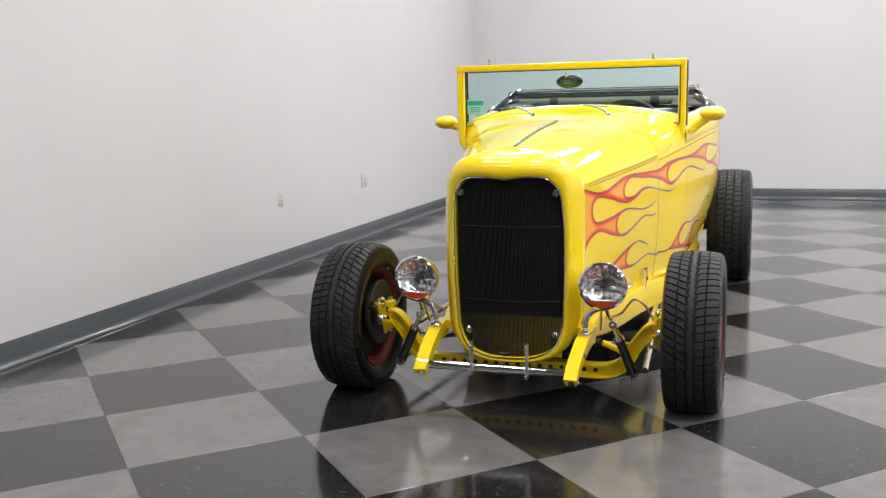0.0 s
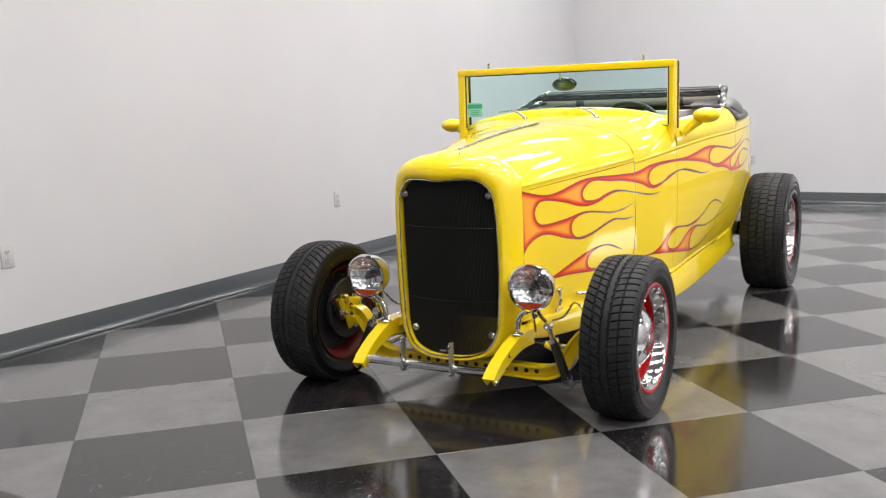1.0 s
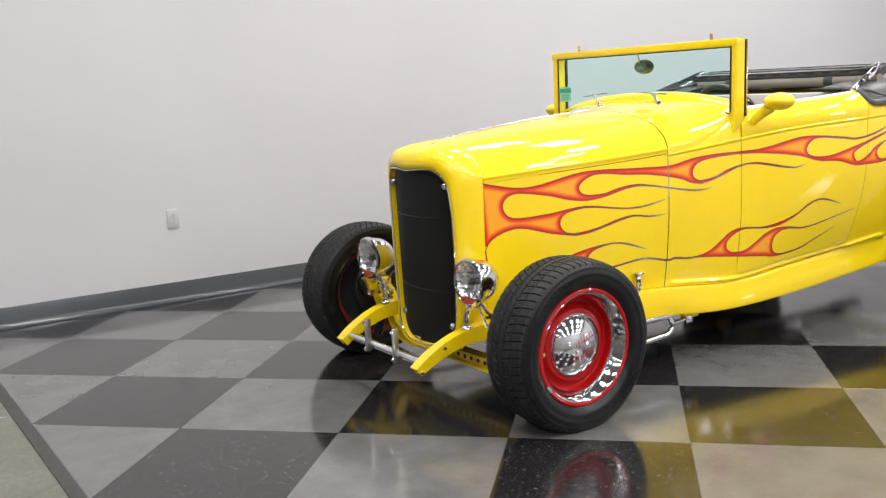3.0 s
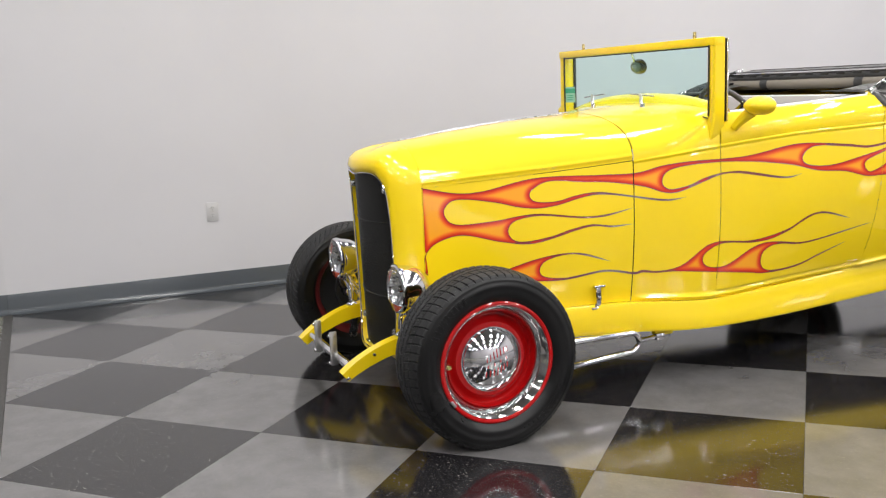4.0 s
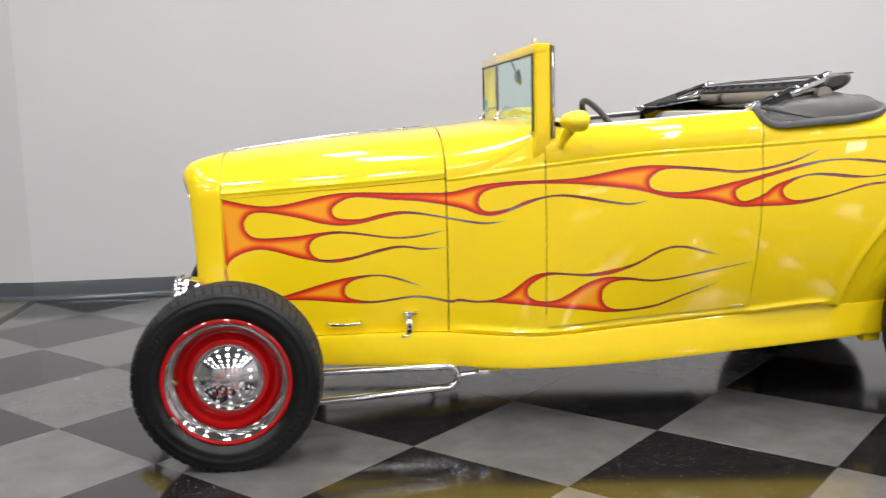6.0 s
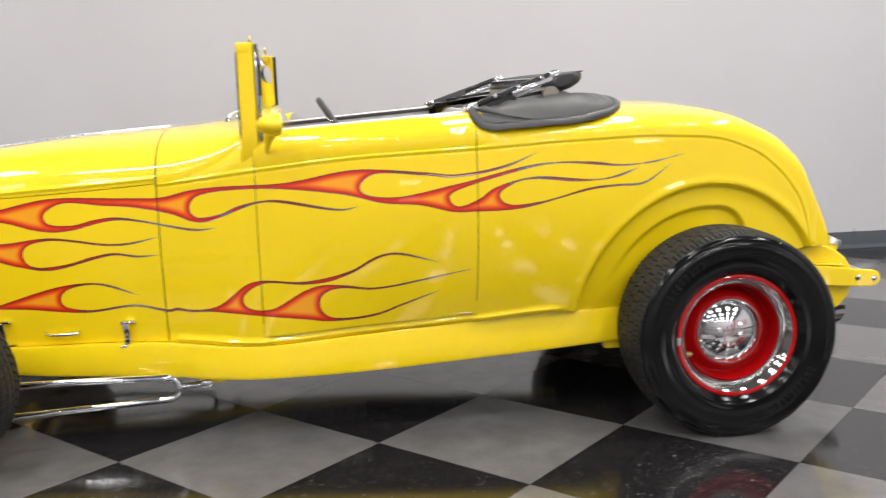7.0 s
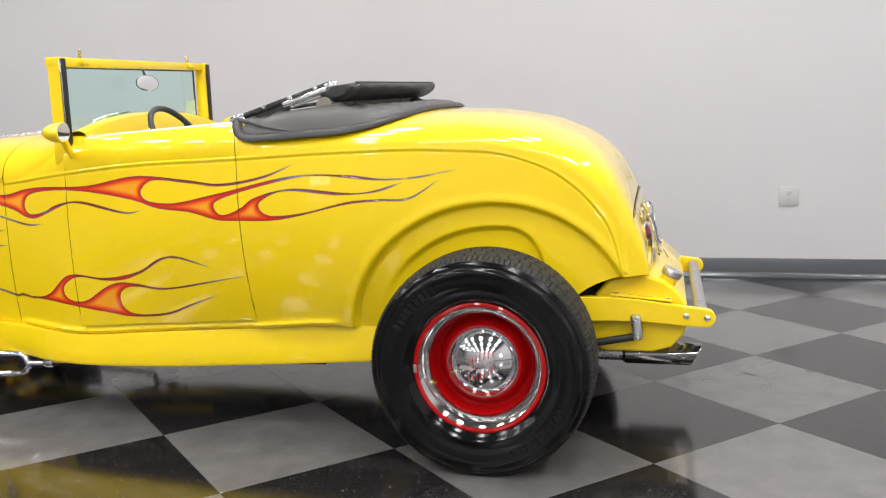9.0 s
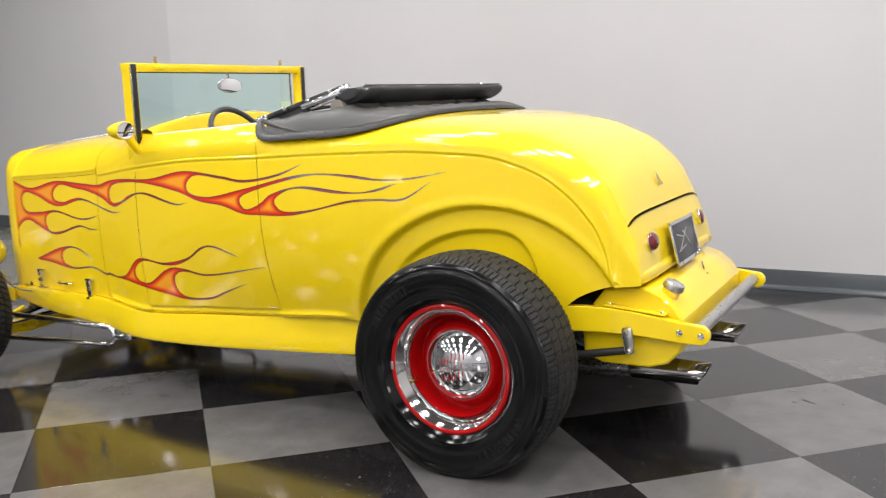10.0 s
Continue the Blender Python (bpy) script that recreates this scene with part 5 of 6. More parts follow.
def wheel_meshes(kind, radius, width, lip, cap_at, well, blocks, load):
    """The meshes of one wheel, its outside towards +x."""
    rim = 0.192
    o = {}
    o["tyre"] = tyre_mesh("tyre", radius, width, 0.206, blocks, wall_rubber if kind == "rear" else dull_rubber, load)
    o["wheel"] = lathe("wheel", [(0.098, cap_at - 0.020), (0.108, cap_at - 0.010), (0.120, cap_at - 0.008), (0.128, cap_at - 0.3 * well), (0.137, cap_at - 0.65 * well), (0.145, cap_at - 0.92 * well), (0.151, cap_at - well), (0.157, cap_at - well), (0.1620, cap_at - 0.8 * well), (0.1640, lip - 0.050), (0.170, lip - 0.036),
                                 (0.188, lip - 0.012), (0.1925, lip - 0.004), (0.197, lip + 0.001), (0.203, lip + 0.002), (0.208, lip - 0.001), (0.209, lip - 0.005), (0.207, lip - 0.010), (0.196, lip - 0.014), (0.182, lip - 0.03), (0.172, 0.0)], "X", 72)
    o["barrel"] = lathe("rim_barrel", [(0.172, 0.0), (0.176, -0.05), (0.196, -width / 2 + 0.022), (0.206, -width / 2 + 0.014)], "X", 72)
    mid_r = (0.206 + radius) / 2
    o["bar"] = mesh_from(boxed((0.0030, 0.011, 0.026), (width / 2 + 0.0002, 0, mid_r), 0.0012))
    o["back"] = lathe("wheel_back", [(0.045, -0.02), (0.10, -0.012), (0.150, -0.02), (0.172, -0.03)], "X", 48)
    o["ring"] = lathe("trim_ring", [(0.1635, lip - 0.046), (0.165, lip - 0.040), (0.170, lip - 0.030), (0.177, lip - 0.019), (0.184, lip - 0.0095), (0.190, lip - 0.0025), (0.1925, lip - 0.0005), (0.1945, lip - 0.003)], "X", 72)
    o["cap"] = lathe("hub_cap", [(r_, cap_at + dome(r_)) for r_ in np.linspace(0.0001, 0.106, 22)] + [(0.1072, cap_at - 0.001), (0.1080, cap_at - 0.004), (0.1090, cap_at - 0.004), (0.1102, cap_at - 0.0015), (0.1118, cap_at - 0.0015), (0.1128, cap_at - 0.004), (0.1130, cap_at - 0.014)], "X", 96)
    return o


def put_wheel(o, at_, side, spin, cap_at, valve_r, lip, weight=0.6):
    turn = Matrix.Translation(at_) @ (Matrix.Rotation(math.pi, 4, "Z") if side < 0 else Matrix()) @ Matrix.Rotation(spin, 4, "X")
    w = part("wheel", o["wheel"], red_paint, car, "red steel wheel with chrome trim ring and hub cap")
    w.matrix_basis = turn
    part("tyre", o["tyre"], tread_rubber, w, "black treaded tyre with a glossy sidewall").matrix_basis = Matrix.Rotation(-spin, 4, "X")
    # raised writing on the sidewall, kept as plain bars
    if side > 0:
        for start, count in ((0.5, 9), (3.5, 11)):
            for k in range(count):
                a = start + k * 0.075 - spin
                part("sidewall_bar", o["bar"], dull_rubber, w).matrix_basis = Matrix.Rotation(a, 4, "X")
    # the barrel's shade is in its darker red
    part("rim_barrel", o["barrel"], shaded_red, w, "red inside of the rim with its shade put into the colour")
    part("wheel_back", o["back"], dark, w)
    part("trim_ring", o["ring"], worn_chrome, w, "chrome trim ring")
    part("hub_cap", o["cap"], chrome, w, "domed chrome hub cap with red marks")
    # red emblem on the cap as plain slanted bars
    tilt = Matrix.Rotation(radians(20) - spin, 3, "X")
    marks = [(-0.040 + 0.0135 * k + 0.010 * g, g * (0.030 - 0.002 * abs(k - 3)), 0.026 - 0.003 * abs(k - 3)) for g in (1, -1) for k in range(7)]
    marks += [(-0.036 + 0.024 * k, 0.0, 0.009) for k in range(4)]
    for dy, dz, ln in marks:
        line = [Vector((cap_at + dome(math.hypot(dy + 0.35 * q, dz + q)) + 0.0003, *(tilt @ Vector((0, dy + 0.35 * q, dz + q))).yz)) for q in np.linspace(-ln / 2, ln / 2, 7)]
        part("cap_bar", tube("cap_bar", np.array(line), 0.0015, 6), red_paint, w)
    tip = lathe("valve", [(0.0001, lip - 0.026), (0.006, lip - 0.027), (0.0088, lip - 0.032), (0.0088, lip - 0.043), (0.005, lip - 0.046), (0.005, lip - 0.070)], "X", 14, (0, 0, valve_r))
    part("valve", tip, brass, w, "brass tyre valve")
    part("balance_weight", boxed((0.006, 0.010, 0.026), (lip + 0.001, -0.2035 * math.sin(weight), 0.2035 * math.cos(weight)), 0.002, Matrix.Rotation(weight + math.pi / 2, 3, "X")), alloy, w)


FRONT_HUB, REAR_HUB = 0.294, 0.347            # loaded height of the hubs
front = wheel_meshes("front", 0.308, 0.206, 0.088, 0.038, 0.030, 66, FRONT_HUB)
rear = wheel_meshes("rear", 0.355, 0.256, 0.107, 0.042, 0.050, 64, REAR_HUB)
for side in (1, -1):
    put_wheel(front, ((0.690, 0.0, FRONT_HUB) if side > 0 else (-0.682, -0.030, FRONT_HUB)), side, radians(90) if side > 0 else 0.7, 0.038, 0.164, 0.088)
    put_wheel(rear, (0.722 * side, 2.660, REAR_HUB), side, radians(112) if side > 0 else 2.1, 0.042, 0.164, 0.107, -0.35)

# rear axle, engine and pipes under the car
for side in (1, -1):
    part("brake_drum", lathe("brake_drum", [(0.03, -0.04), (0.150, -0.04), (0.158, -0.03), (0.158, 0.03), (0.03, 0.034)], "X", 40, (0.63 * side, 2.66, 0.3555)), dark, car)
part("rear_axle", rod("rear_axle", (-0.62, 2.66, 0.355), (0.62, 2.66, 0.355), 0.045, 16), black_paint, car)
part("differential", lathe("differential", [(0.0001, -0.15), (0.07, -0.13), (0.13, -0.05), (0.14, 0.0), (0.13, 0.06), (0.08, 0.13), (0.0001, 0.15)], "Y", 28, (0, 2.66, 0.345)), dark, car)
part("oil_pan", boxed((0.30, 0.62, 0.14), (0, 0.48, 0.235), 0.03), dark, car)
part("engine_block", boxed((0.50, 0.62, 0.45), (0, 0.40, 0.56), 0.04), dark, car)
part("gearbox", boxed((0.26, 0.70, 0.16), (0, 1.10, 0.265), 0.05), dark, car)
part("drive_shaft", rod("drive_shaft", (0, 1.4, 0.30), (0, 2.55, 0.34), 0.035, 14), dark, car)
for side in (1, -1):
    part("exhaust_pipe", tube("exhaust_pipe", spline([(0.20 * side, 0.55, 0.25), (0.26 * side, 0.95, 0.205), (0.27 * side, 1.8, 0.215), (0.28 * side, 2.3, 0.235), (0.29 * side, 2.5, 0.25), (0.30 * side, 2.9, 0.262), (0.295 * side, 3.1, 0.262)], 6), 0.027, 14), steel, car)
    part("muffler", rod("muffler", (0.27 * side, 1.45, 0.215), (0.275 * side, 1.95, 0.225), 0.055, 18), dark, car)
    tip = part("exhaust_tip", lathe("exhaust_tip", [(0.030, 0.0), (0.039, 0.01), (0.039, 0.245), (0.038, 0.249), (0.0355, 0.246), (0.0345, 0.05), (0.0001, 0.05)], "Y", 32), dark_chrome, car, "slash-cut smoked chrome exhaust tip")
    for q in tip.data.vertices:
        q.co.y += 0.55 * q.co.z * (q.co.y > 0.2)
        q.co.x *= 1.25
    tip.matrix_basis = pose(0.285 * side, 3.075, 0.262)
part("front_floor_pan", boxed((0.74, 0.50, 0.02), (0, 0.87, 0.30), 0.004), dark, car)
part("middle_floor_pan", boxed((0.98, 1.05, 0.02), (0, 1.645, 0.285), 0.004), dark, car)
part("rear_floor_pan", boxed((0.90, 0.80, 0.02), (0, 2.60, 0.49), 0.004), dark, car)
part("firewall", boxed((0.80, 0.02, 0.55), (0, 0.80, 0.62), 0.01), dark, car)
for side in (1, -1):
    part("rail_bracket", boxed((0.05, 0.07, 0.045), (0.515 * side, 2.325, 0.268), 0.010), paint, car)
part("fuel_line", tube("fuel_line", spline([(0.33, 0.95, 0.205), (0.30, 1.08, 0.165), (0.32, 1.20, 0.16), (0.33, 1.28, 0.20)], 6), 0.010, 8), dark, car)

# fuel tank between the rear rails
prof = [(3.03, .555), (3.10, .571), (3.165, .568), (3.215, .550), (3.258, .517), (3.288, .475), (3.294, .42), (3.278, .365), (3.24, .324), (3.18, .306), (3.02, .306), (2.96, .33), (2.95, .45)]
pts = [np.array(q) for q in prof]
mid = np.mean(pts, axis=0)
rows = []
for x, k in ((-0.438, 0.93), (-0.434, 0.975), (-0.425, 1.0), (-0.2, 1.0), (0, 1.0), (0.2, 1.0), (0.425, 1.0), (0.434, 0.975), (0.438, 0.93)):
    rows.append([(x, *(mid + (q - mid) * k)) for q in pts])
tank = part("fuel_tank", grid_mesh("fuel_tank", np.array(rows), False, True, True, smooth=22), paint, car, "rounded yellow fuel tank below the tail")
neck = part("filler_neck", lathe("filler_neck", [(0.028, -0.05), (0.028, 0.012), (0.034, 0.016)], "Z", 24), paint, tank)
neck.matrix_basis = Matrix.Translation((0.372, 3.230, 0.546)) @ Matrix.Rotation(radians(-25), 4, "X")
cap = part("filler_cap", lathe("filler_cap", [(0.0001, 0.038), (0.027, 0.0375), (0.0325, 0.035), (0.034, 0.031), (0.034, 0.014), (0.031, 0.011)], "Z", 36), alloy, tank, "ribbed grey metal filler cap")
cap.matrix_basis = neck.matrix_basis
# painted scroll on the tank, kept as plain strokes
for k, (x, y, z, ln, w) in enumerate(((-0.10, 3.222, 0.5515, 0.05, 35), (-0.085, 3.248, 0.5215, 0.035, -30), (-0.12, 3.262, 0.492, 0.045, 20))):
    part("scroll_stroke", boxed((ln, 0.007, 0.002), (x, y, z), 0.0008, Matrix.Rotation(radians(-50 - 8 * k), 3, "X") @ Matrix.Rotation(radians(w), 3, "Z")), black_paint, tank)

# rolled lip along the foot of the tail
lip = [(0.483, 3.124, 0.598), (0.479, 3.134, 0.598), (0.462, 3.152, 0.598), (0.43, 3.163, 0.598), (0.36, 3.167, 0.598), (0.2, 3.168, 0.598), (0, 3.168, 0.598)]
lip = spline(lip, 5)
lip = np.concatenate([lip, (lip * (-1, 1, 1))[::-1][1:]])
grow = np.clip(np.minimum(np.arange(len(lip)), np.arange(len(lip))[::-1]) / 7.0, 0.3, 1.0)
roll = np.array([(-0.006, 0.024), (0.001, 0.021), (0.005, 0.012), (0.006, -0.004), (0.005, -0.012), (0.0, -0.017), (-0.010, -0.017)])
part("tail_lip", sweep("tail_lip", lip, roll[None] * grow[:, None, None], smooth=70), paint, car, "rolled yellow lip along the foot of the tail")
# tail lamps and plate
lean = Matrix.Rotation(radians(12), 4, "X")
for side in (1, -1):
    tl = part("tail_lamp", lathe("tail_lamp", [(0.030, -0.01), (0.036, 0.004), (0.036, 0.010), (0.031, 0.014)], "Y", 32), chrome, car, "oval dark red tail lamp in a chrome rim")
    tl.matrix_basis = Matrix.Translation((0.322 * side, 3.148, 0.698)) @ lean @ Matrix.Rotation(radians(-10 * side), 4, "Z") @ Matrix.Diagonal((1.05, 1, 0.86, 1))
    part("tail_lens", lathe("tail_lens", [(0.0001, 0.024), (0.018, 0.022), (0.029, 0.017), (0.0335, 0.013), (0.0335, 0.0)], "Y", 32), red_lens, tl)
plate = part("licence_plate", boxed((0.285, 0.004, 0.135), (0, 0, 0), 0.002), plate_dark, car, "dark plate in a chrome frame with plain bars")
plate.matrix_basis = Matrix.Translation((0, 3.178, 0.660)) @ Matrix.Rotation(radians(13.5), 4, "X")
for sx, sz, x, z in ((0.305, 0.012, 0, 0.071), (0.305, 0.016, 0, -0.071), (0.010, 0.155, 0.1475, 0), (0.010, 0.155, -0.1475, 0)):
    part("plate_frame", boxed((sx, 0.009, sz), (x, 0.002, z), 0.003), chrome, plate)
part("plate_bracket", boxed((0.05, 0.018, 0.03), (0, -0.010, 0.05), 0.004), chrome, plate)
for k, (x, z, ln, a) in enumerate(((0.02, 0.005, 0.14, 28), (-0.03, 0.0, 0.10, -40), (0.05, -0.025, 0.10, 6), (0.05, 0.02, 0.08, -12))):
    part("plate_bar", boxed((ln, 0.002, 0.004), (x, 0.003, z), 0.0, Matrix.Rotation(radians(a), 3, "Y")), alloy, plate)
bolts("plate_bolt", [(x, 0.006, z) for x in (-0.10, 0.10) for z in (-0.071,)], 0.007, 0.006, "Y", chrome, plate)

# hood latches and handles
def hood_latch(side, y, size):
    """A flat over-centre lever on a foot plate, with a cross head hooked over the hood side."""
    x = float(side_x(y, 0.4))
    path = np.array([(x + 0.010, y - 0.002, 0.336), (x + 0.016, y - 0.001, 0.352), (x + 0.017, y, 0.375), (x + 0.020, y - 0.003, 0.398), (x + 0.019, y - 0.004, 0.414)])
    path = spline(path * (side, 1, 1), 5)
    lever = part("hood_latch", sweep("hood_latch", path, [(-0.008 * size, 0.004), (0.008 * size, 0.004), (0.010 * size, 0.0), (0.008 * size, -0.004), (-0.008 * size, -0.004), (-0.010 * size, 0.0)], up=(1, 0, 0), smooth=50), chrome, car, "chrome hood latch lever")
    part("latch_head", boxed((0.020, 0.044 * size, 0.010), ((x + 0.013) * side, y + 0.004, 0.418), 0.004), chrome, lever)
    part("latch_plate", boxed((0.018, 0.062 * size, 0.010), ((x + 0.008) * side, y + 0.006, 0.331), 0.004), chrome, lever)
    part("latch_knob", lathe("latch_knob", [(0.0001, 0.012), (0.008, 0.010), (0.010, 0.0)], "X", 16, ((x + 0.016) * side, y, 0.372)), dark_chrome, lever)


for side in (1, -1):
    hood_latch(side, 0.615, 1.15)
    hood_latch(side, 0.170, 1.1)
    y0, y1 = 0.320, 0.440
    xx = [float(side_x(q, 0.38)) for q in (y0, y1)]
    part("hood_handle", tube("hood_handle", spline([(xx[0] * side, y0, 0.377), ((xx[0] + 0.016) * side, y0 + 0.010, 0.372), ((xx[1] + 0.016) * side, y1 - 0.006, 0.379), (xx[1] * side, y1, 0.381)], 5), 0.0055, 10), chrome, car, "small chrome hood handle")

# ------------------------------------------------------------------ cockpit
for side in (1, -1):
    rows = []
    for y in span(1.12, 1.80, 0.04):
        x = float(half_width(y)) - 0.064
        z = 1.058 + (y - 1.12) * 0.068
        rows.append([(side * q, y, w) for q, w in ((x + 0.006, z - 0.003), (x, z + 0.006), (x - 0.010, z + 0.009), (x - 0.030, z + 0.006), (x - 0.040, z - 0.004), (x - 0.045, 0.45), (x - 0.02, 0.42))])
    cap = [(side * (float(half_width(y)) - 0.104), y, 1.064 + (y - 1.12) * 0.068) for y in span(1.16, 1.80, 0.08)]
    part("door_cap", sweep("door_cap", cap, [(-0.005, -0.018), (-0.005, -0.006), (0.0, -0.003), (0.005, -0.006), (0.005, -0.018)]), vinyl, car, "black padded cap along the door")
    part("door_panel", grid_mesh("door_panel", np.array(rows), smooth=40), sill_trim, car, "pale inner door panel and sill")
part("dashboard", grid_mesh("dashboard", np.array([[(x, y, z - 0.060 * (abs(x) / 0.53)**2.4) for x in np.linspace(-0.52, 0.52, 25)] for y, z in ((1.066, 1.096), (1.085, 1.122), (1.110, 1.141), (1.142, 1.146), (1.166, 1.136), (1.178, 1.09), (1.168, 0.93), (1.10, 0.90))]), smooth=50), paint, car, "yellow painted dashboard")
for x in (-0.12, 0.02, 0.16, 0.30, 0.40):
    part("dash_gauge", lathe("dash_gauge", [(0.0001, 0.004), (0.030, 0.004), (0.033, 0.006), (0.035, 0.0)], "Y", 20, (x, 1.170, 0.985)), chrome if x < 0 else black_paint, car)
for side in (1, -1):
    part("post_foot", boxed((0.085, 0.075, 0.06), (0.497 * side - 0.008, 1.118, 1.040), 0.012), paint, car)
# steering wheel
sw = part("steering_wheel", lathe("steering_wheel", [(0.160 + 0.0115 * math.cos(a), 0.0115 * math.sin(a)) for a in np.linspace(0, 2 * math.pi, 12, endpoint=False)], "Z", 48, wrap=True), vinyl, car, "dark leather-rimmed steering wheel")
sw.matrix_basis = Matrix.Translation((0.248, 1.402, 1.024)) @ Matrix.Rotation(radians(-57), 4, "X")
for a in (90, 210, 330):
    part("wheel_spoke", boxed((0.165, 0.026, 0.005), (0.088 * math.cos(radians(a)), 0.088 * math.sin(radians(a)), -0.006), 0.002, Matrix.Rotation(radians(a), 3, "Z")), chrome, sw)
part("wheel_hub", lathe("wheel_hub", [(0.0001, 0.006), (0.03, 0.004), (0.036, -0.004), (0.034, -0.03)], "Z", 24), black_paint, sw)
part("steering_column", rod("steering_column", (0.248, 1.385, 1.015), (0.248, 1.10, 0.83), 0.022, 14), black_paint, car)
# seat
bm = boxed((1.08, 0.16, 0.56), (0, 1.86, 0.83), 0.05, Matrix.Rotation(radians(-14), 3, "X"))
part("seat_back", bm, seat_cloth, car, "grey upholstered bench seat back")
part("seat_cushion", boxed((1.08, 0.50, 0.18), (0, 1.56, 0.56), 0.05), seat_cloth, car)
for x in np.linspace(-0.42, 0.42, 7):
    part("seat_welt", rod("seat_welt", (x, 1.775, 1.05), (x, 1.735, 0.70), 0.005, 6), seat_cloth, car)
part("parcel_shelf", boxed((1.10, 0.50, 0.02), (0, 2.18, 1.03), 0.005), dark, car)

# ------------------------------------------------------------------ folded top
edge_l = [(0.598, 1.815, 1.118), (0.634, 1.820, 1.094), (0.657, 1.840, 1.063), (0.667, 1.872, 1.050), (0.668, 1.93, 1.052), (0.664, 2.06, 1.060), (0.640, 2.20, 1.077), (0.592, 2.29, 1.098), (0.50, 2.345, 1.120), (0.36, 2.372, 1.134), (0.18, 2.383, 1.140), (0, 2.385, 1.142)]
edge_l = spline(edge_l, 6)


def body_top(x, y):
    """Height of the body's upper surface."""
    b, x0, f = belt_height(y), side_x(y, belt_height(y)), fullness(y)
    return b + (crown_height(y) - b) * np.clip(1 - np.clip(np.abs(x) / x0, 0, 1)**f, 0, 1)**(1 / f)


back = smooth((edge_l[:, 1] - 2.02) / 0.14)
edge_l[:, 2] = edge_l[:, 2] * (1 - back) + back * (body_top(edge_l[:, 0] - 0.010, np.minimum(edge_l[:, 1], 2.36)) + 0.002)
edge_all = np.concatenate([edge_l, (edge_l * (-1, 1, 1))[::-1][1:]])
inner = edge_all * (0.62, 1, 1)
inner[:, 1] = np.minimum(edge_all[:, 1] - 0.05, 1.88 + (edge_all[:, 1] - 1.815) * 0.55)
inner[:, 2] = 1.150
rows = []
m = len(edge_all)
for t in np.linspace(0, 1, 30)**1.4:
    p = edge_all * (1 - t) + inner * t
    rise = 1 - (1 - t)**8
    p[:, 2] = edge_all[:, 2] * (1 - rise) + (1.126 + 0.026 * smooth((edge_all[:, 1] - 1.85) / 0.25)) * rise
    bulge = math.sin(math.pi * min(1.0, t * 2.2)) if t < 0.4545 else 0.0
    p[:, 0] *= 1 + 0.030 * bulge * np.clip(np.abs(edge_all[:, 0]) / 0.6, 0, 1)
    for k in range(m):
        y_ = edge_all[k, 1]
        fold = -0.014 * math.exp(-((t - 0.20 + 0.75 * (y_ - 1.82)) / 0.035)**2) * (y_ < 2.1) * min(1.0, t / 0.10)
        p[k, 2] += fold + (0.004 * math.sin(k * 0.7 + 5 * t) + 0.003 * math.sin(k * 1.9 - 9 * t)) * math.sin(math.pi * t)
        p[k, 2] += 0.014 * math.exp(-((y_ - 2.17) / 0.06)**2) * math.exp(-((t - 0.55) / 0.25)**2)
    rows.append(p)
boot = part("top_boot", grid_mesh("top_boot", np.array(rows), smooth=60), vinyl_grey, car, "black vinyl boot at the foot of the folded top")
for side in (1, -1):
    crease = spline([(0.632 * side, 1.815, 1.118), (0.652 * side, 1.86, 1.112), (0.662 * side, 1.93, 1.094), (0.664 * side, 2.01, 1.080)], 6)
    fat = np.concatenate([np.linspace(0.35, 1.0, 6), np.linspace(1.0, 0.3, len(crease) - 6)])
    part("boot_crease", sweep("boot_crease", crease, np.array(circle(1.0, 10))[None] * (np.stack([0.005 * fat, 0.008 * fat], -1))[:, None, :]), vinyl_grey, boot)
part("boot_welt", sweep("boot_welt", edge_all + (0, 0, 0.004), np.array([(-0.019, -0.006), (-0.019, 0.006), (-0.012, 0.015), (0, 0.019), (0.012, 0.015), (0.019, 0.006), (0.019, -0.006)])[None] * (1 - 0.3 * smooth((edge_all[:, 1] - 2.20) / 0.15))[:, None, None]), vinyl, boot, "thick black welt along the body edge")
# the folded stack: a stuffed roll of black cloth over the bows
n = 45
xs = 0.575 * np.sin(np.linspace(-1, 1, n) * np.pi / 2) ** 1
ring_pts = spline([(-0.070, -0.034), (-0.088, -0.014), (-0.074, 0.012), (-0.030, 0.027), (0.030, 0.033), (0.076, 0.035), (0.090, 0.028), (0.086, 0.010), (0.060, -0.012), (0.020, -0.030), (-0.030, -0.038), (-0.070, -0.034)], 2)[:-1]
rows = []
for k, x in enumerate(xs):
    e = min(1.0, (0.575 - abs(x)) / 0.06)
    g = 0.45 + 0.55 * math.sqrt(max(0, 1 - (1 - e)**2))
    sag = 0.0016 * math.sin(k * 0.9) + 0.0012 * math.sin(k * 2.3)
    rows.append([(x - 0.022, 2.148 + a * g * 0.80, 1.200 + b * g * 0.80 + 0.02 * a + sag * (1 + 3 * (1 - e))) for a, b in ring_pts])
stack = part("folded_top", grid_mesh("folded_top", np.array(rows), False, True, True, smooth=60), vinyl, car, "folded black cloth top lying behind the seat")
for dy, dz in ((0.078, 0.0375), (-0.045, 0.0255)):
    part("stack_seam", rod("stack_seam", (-0.545, 2.148 + dy * 0.80, 1.200 + dz * 0.80 + 0.02 * dy), (0.545, 2.148 + dy * 0.80, 1.200 + dz * 0.80 + 0.02 * dy), 0.0030, 6), vinyl_grey, stack)
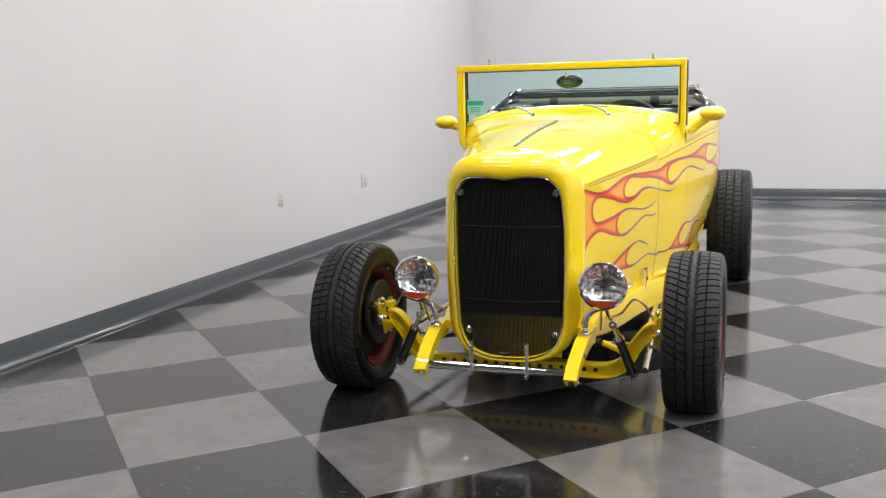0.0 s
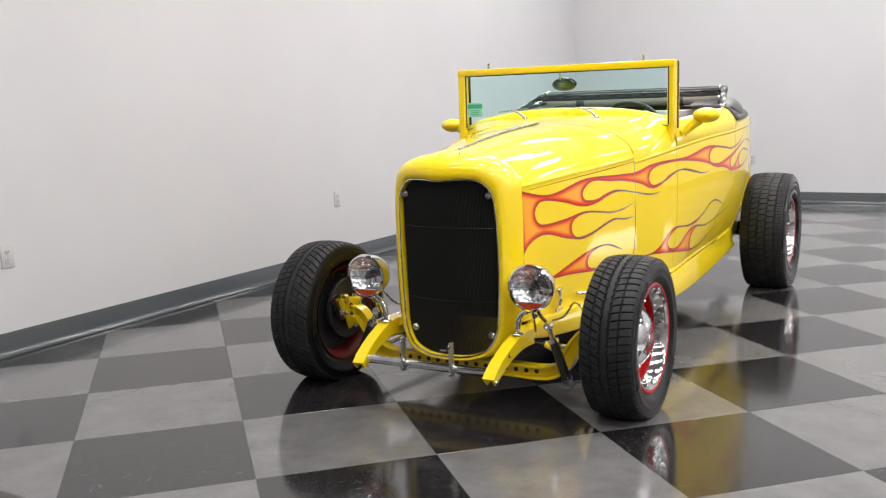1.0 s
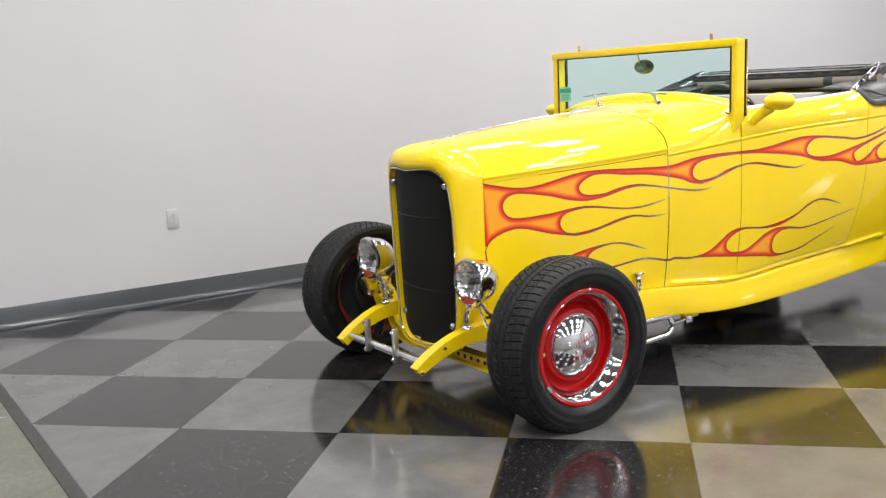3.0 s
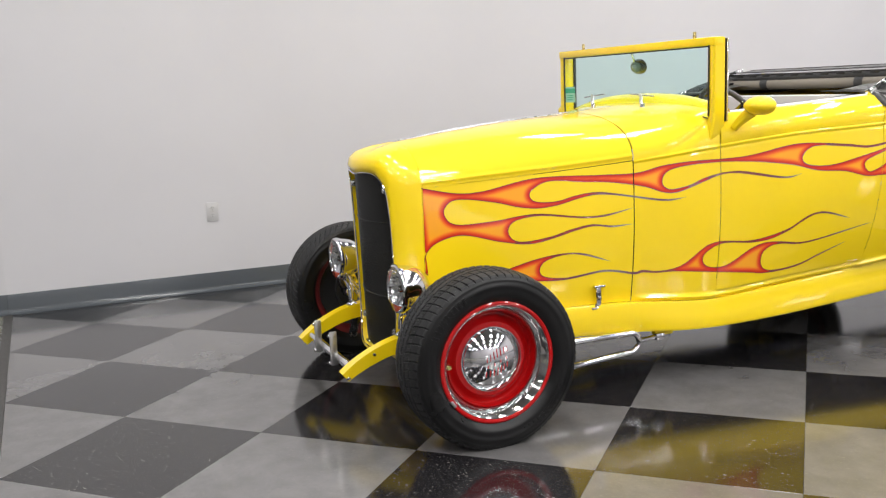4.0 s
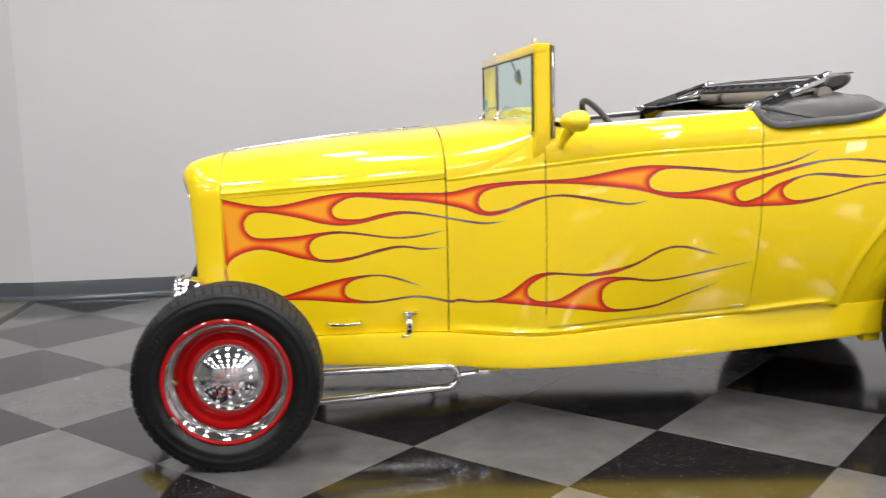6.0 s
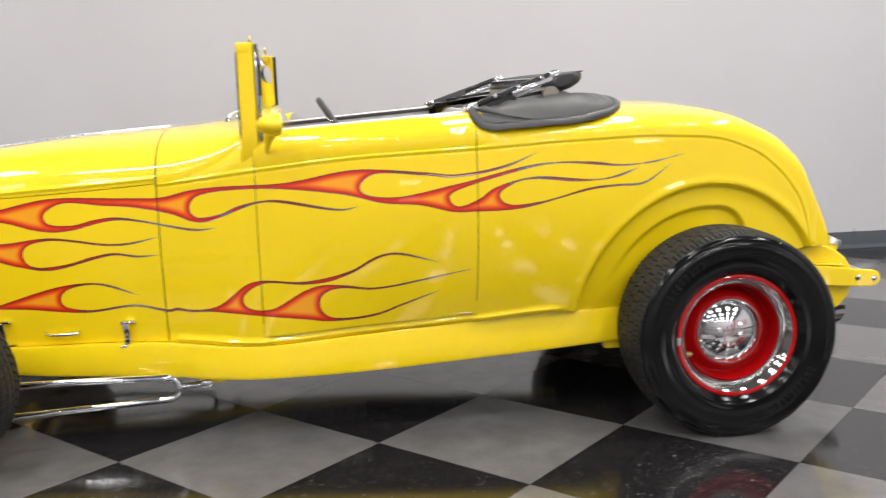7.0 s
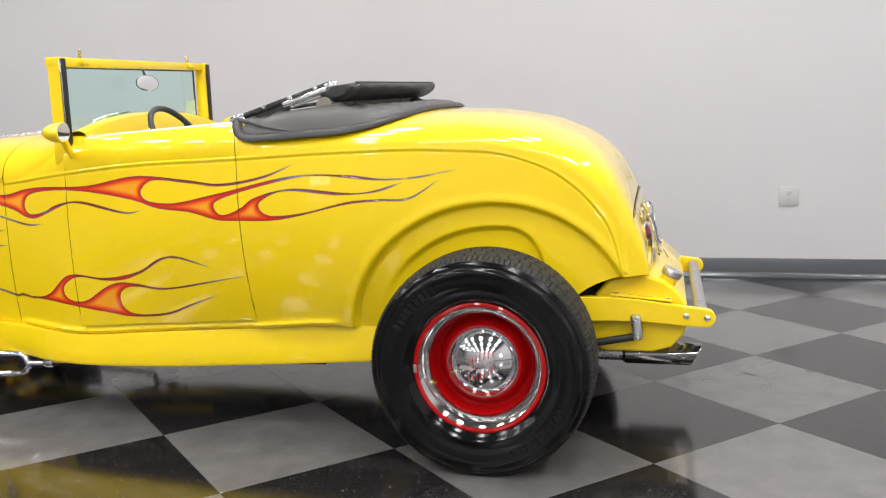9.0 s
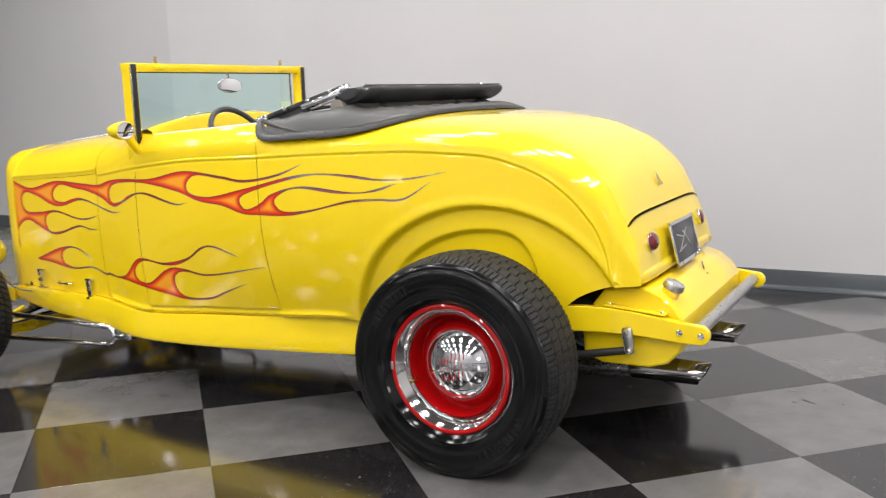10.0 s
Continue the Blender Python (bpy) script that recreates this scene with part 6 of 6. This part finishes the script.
part("top_lining", rod("top_lining", (-0.56, 2.10, 1.158), (0.56, 2.10, 1.158), 0.027, 16), lining, stack, "tan lining rolled below the folded top")
for x in (-0.30, 0.30):
    part("lining_strap", lathe("lining_strap", [(0.029, -0.025), (0.030, -0.022), (0.030, 0.022), (0.029, 0.025)], "X", 24, (x, 2.10, 1.158)), vinyl, stack)
header = part("top_header", boxed((1.10, 0.030, 0.044), (0, 2.100, 1.194), 0.007), black_paint, car, "black header bow of the folded top")
part("header_edge", rod("header_edge", (-0.54, 2.083, 1.212), (0.54, 2.083, 1.212), 0.004, 8), chrome, header)
for x in np.linspace(-0.48, 0.48, 11):
    part("header_clip", boxed((0.05, 0.008, 0.012), (float(x), 2.083, 1.200), 0.002), rubber_seal, header)
for side in (1, -1):
    slope = Matrix.Rotation(radians(18.5), 3, "X")
    slope = Matrix.Rotation(radians(14 * side), 3, "Z") @ slope

    def iron_at(y, out, up):
        """A place on the leaning iron."""
        return ((0.612 - (y - 1.812) * 0.27 + out) * side, y, 1.124 + (y - 1.812) * 0.325 + up)

    irons = part("top_iron", boxed((0.010, 0.345, 0.020), iron_at(1.967, 0, 0.002), 0.004, slope), black_paint, car, "black and chrome folding iron of the top")
    part("iron_link", boxed((0.008, 0.16, 0.020), iron_at(2.035, 0.012, -0.010), 0.004, slope), chrome, irons)
    part("iron_link", boxed((0.008, 0.13, 0.015), iron_at(2.03, -0.014, -0.022), 0.003, slope), chrome, irons)
    part("iron_link", boxed((0.008, 0.24, 0.012), iron_at(2.0, -0.020, -0.030), 0.003, Matrix.Rotation(radians(14 * side), 3, "Z") @ Matrix.Rotation(radians(7), 3, "X")), black_paint, irons)
    part("iron_pivot", boxed((0.030, 0.050, 0.030), iron_at(1.812, 0, -0.004), 0.008, slope), chrome, irons)
    part("iron_knuckle", boxed((0.026, 0.046, 0.030), iron_at(2.118, 0, -0.002), 0.009, slope), chrome, irons)
    part("iron_curtain", boxed((0.004, 0.16, 0.045), iron_at(1.90, -0.008, -0.014), 0.001, slope), vinyl, irons)
    bolts("iron_bolt", [iron_at(y_, 0.006, 0.004) for y_ in (1.90, 1.985, 2.07)], 0.009, 0.012 * side, "X", chrome, irons)


# ------------------------------------------------------------------ floor tiles, piece by piece
square = prism("floor_tile", [(0.0004, 0.0004), (TILE - 0.0004, 0.0004), (TILE - 0.0004, TILE - 0.0004), (0.0004, TILE - 0.0004)], 0.0, -0.004, 0.0005)
for x, y, ln, w, a in ((-0.357, 3.567, 0.062, 0.011, -28), (-0.330, 3.520, 0.022, 0.006, -20)):
    ring_ = [(ln / 2 * math.cos(q), w * math.sin(q) * (1 + 0.35 * math.cos(2.2 * q)), 0.0) for q in np.linspace(0, 2 * math.pi, 20, endpoint=False)]
    mark = mesh_of("scuff_mark", ring_ + [(p[0] * 0.9, p[1] * 0.8, 0.0007) for p in ring_], [(k, (k + 1) % 20, 20 + (k + 1) % 20, 20 + k) for k in range(20)] + [tuple(range(20, 40))], 0)
    scuff = part("scuff_mark", mark, slot_dark, floor, "dark scuff mark on a grey tile")
    scuff.matrix_basis = Matrix.Translation((x, y, 0.0001)) @ Matrix.Rotation(radians(90 + a), 4, "Z")
shared = {}
for mat in (tile_dark, tile_grey):
    shared[mat] = square.copy()
    shared[mat].materials.append(mat)
turn = Matrix.Rotation(TURN, 2)
for i in range(-14, 24):
    for j in range(-14, 24):
        corners = [CORNER + turn @ (Vector(q) * TILE) for q in ((i, j), (i + 1, j), (i + 1, j + 1), (i, j + 1))]
        poly = [(q.x, q.y) for q in corners]
        for a, b, c in ((0, 1, EDGE_Y), (0, -1, -WALL_Y), (1, 0, WALL_X), (-1, 0, -ROOM_X)):
            poly = clip(poly, a, b, c)
        if len(poly) < 3:
            continue
        area = abs(sum(p[0] * q[1] - q[0] * p[1] for p, q in zip(poly, poly[1:] + poly[:1]))) / 2
        if area < 0.003:
            continue
        mat = tile_grey if (i + j) % 2 else tile_dark
        if area > TILE * TILE * 0.999:
            ob = new("floor_tile", shared[mat])
            ob.matrix_basis = Matrix.Translation((*corners[0], 0)) @ Matrix.Rotation(TURN, 4, "Z")
        else:
            ob = new("floor_tile", prism("floor_tile", poly, 0.0, -0.004, 0.0005))
            ob.data.materials.append(mat)
        ob.parent = floor
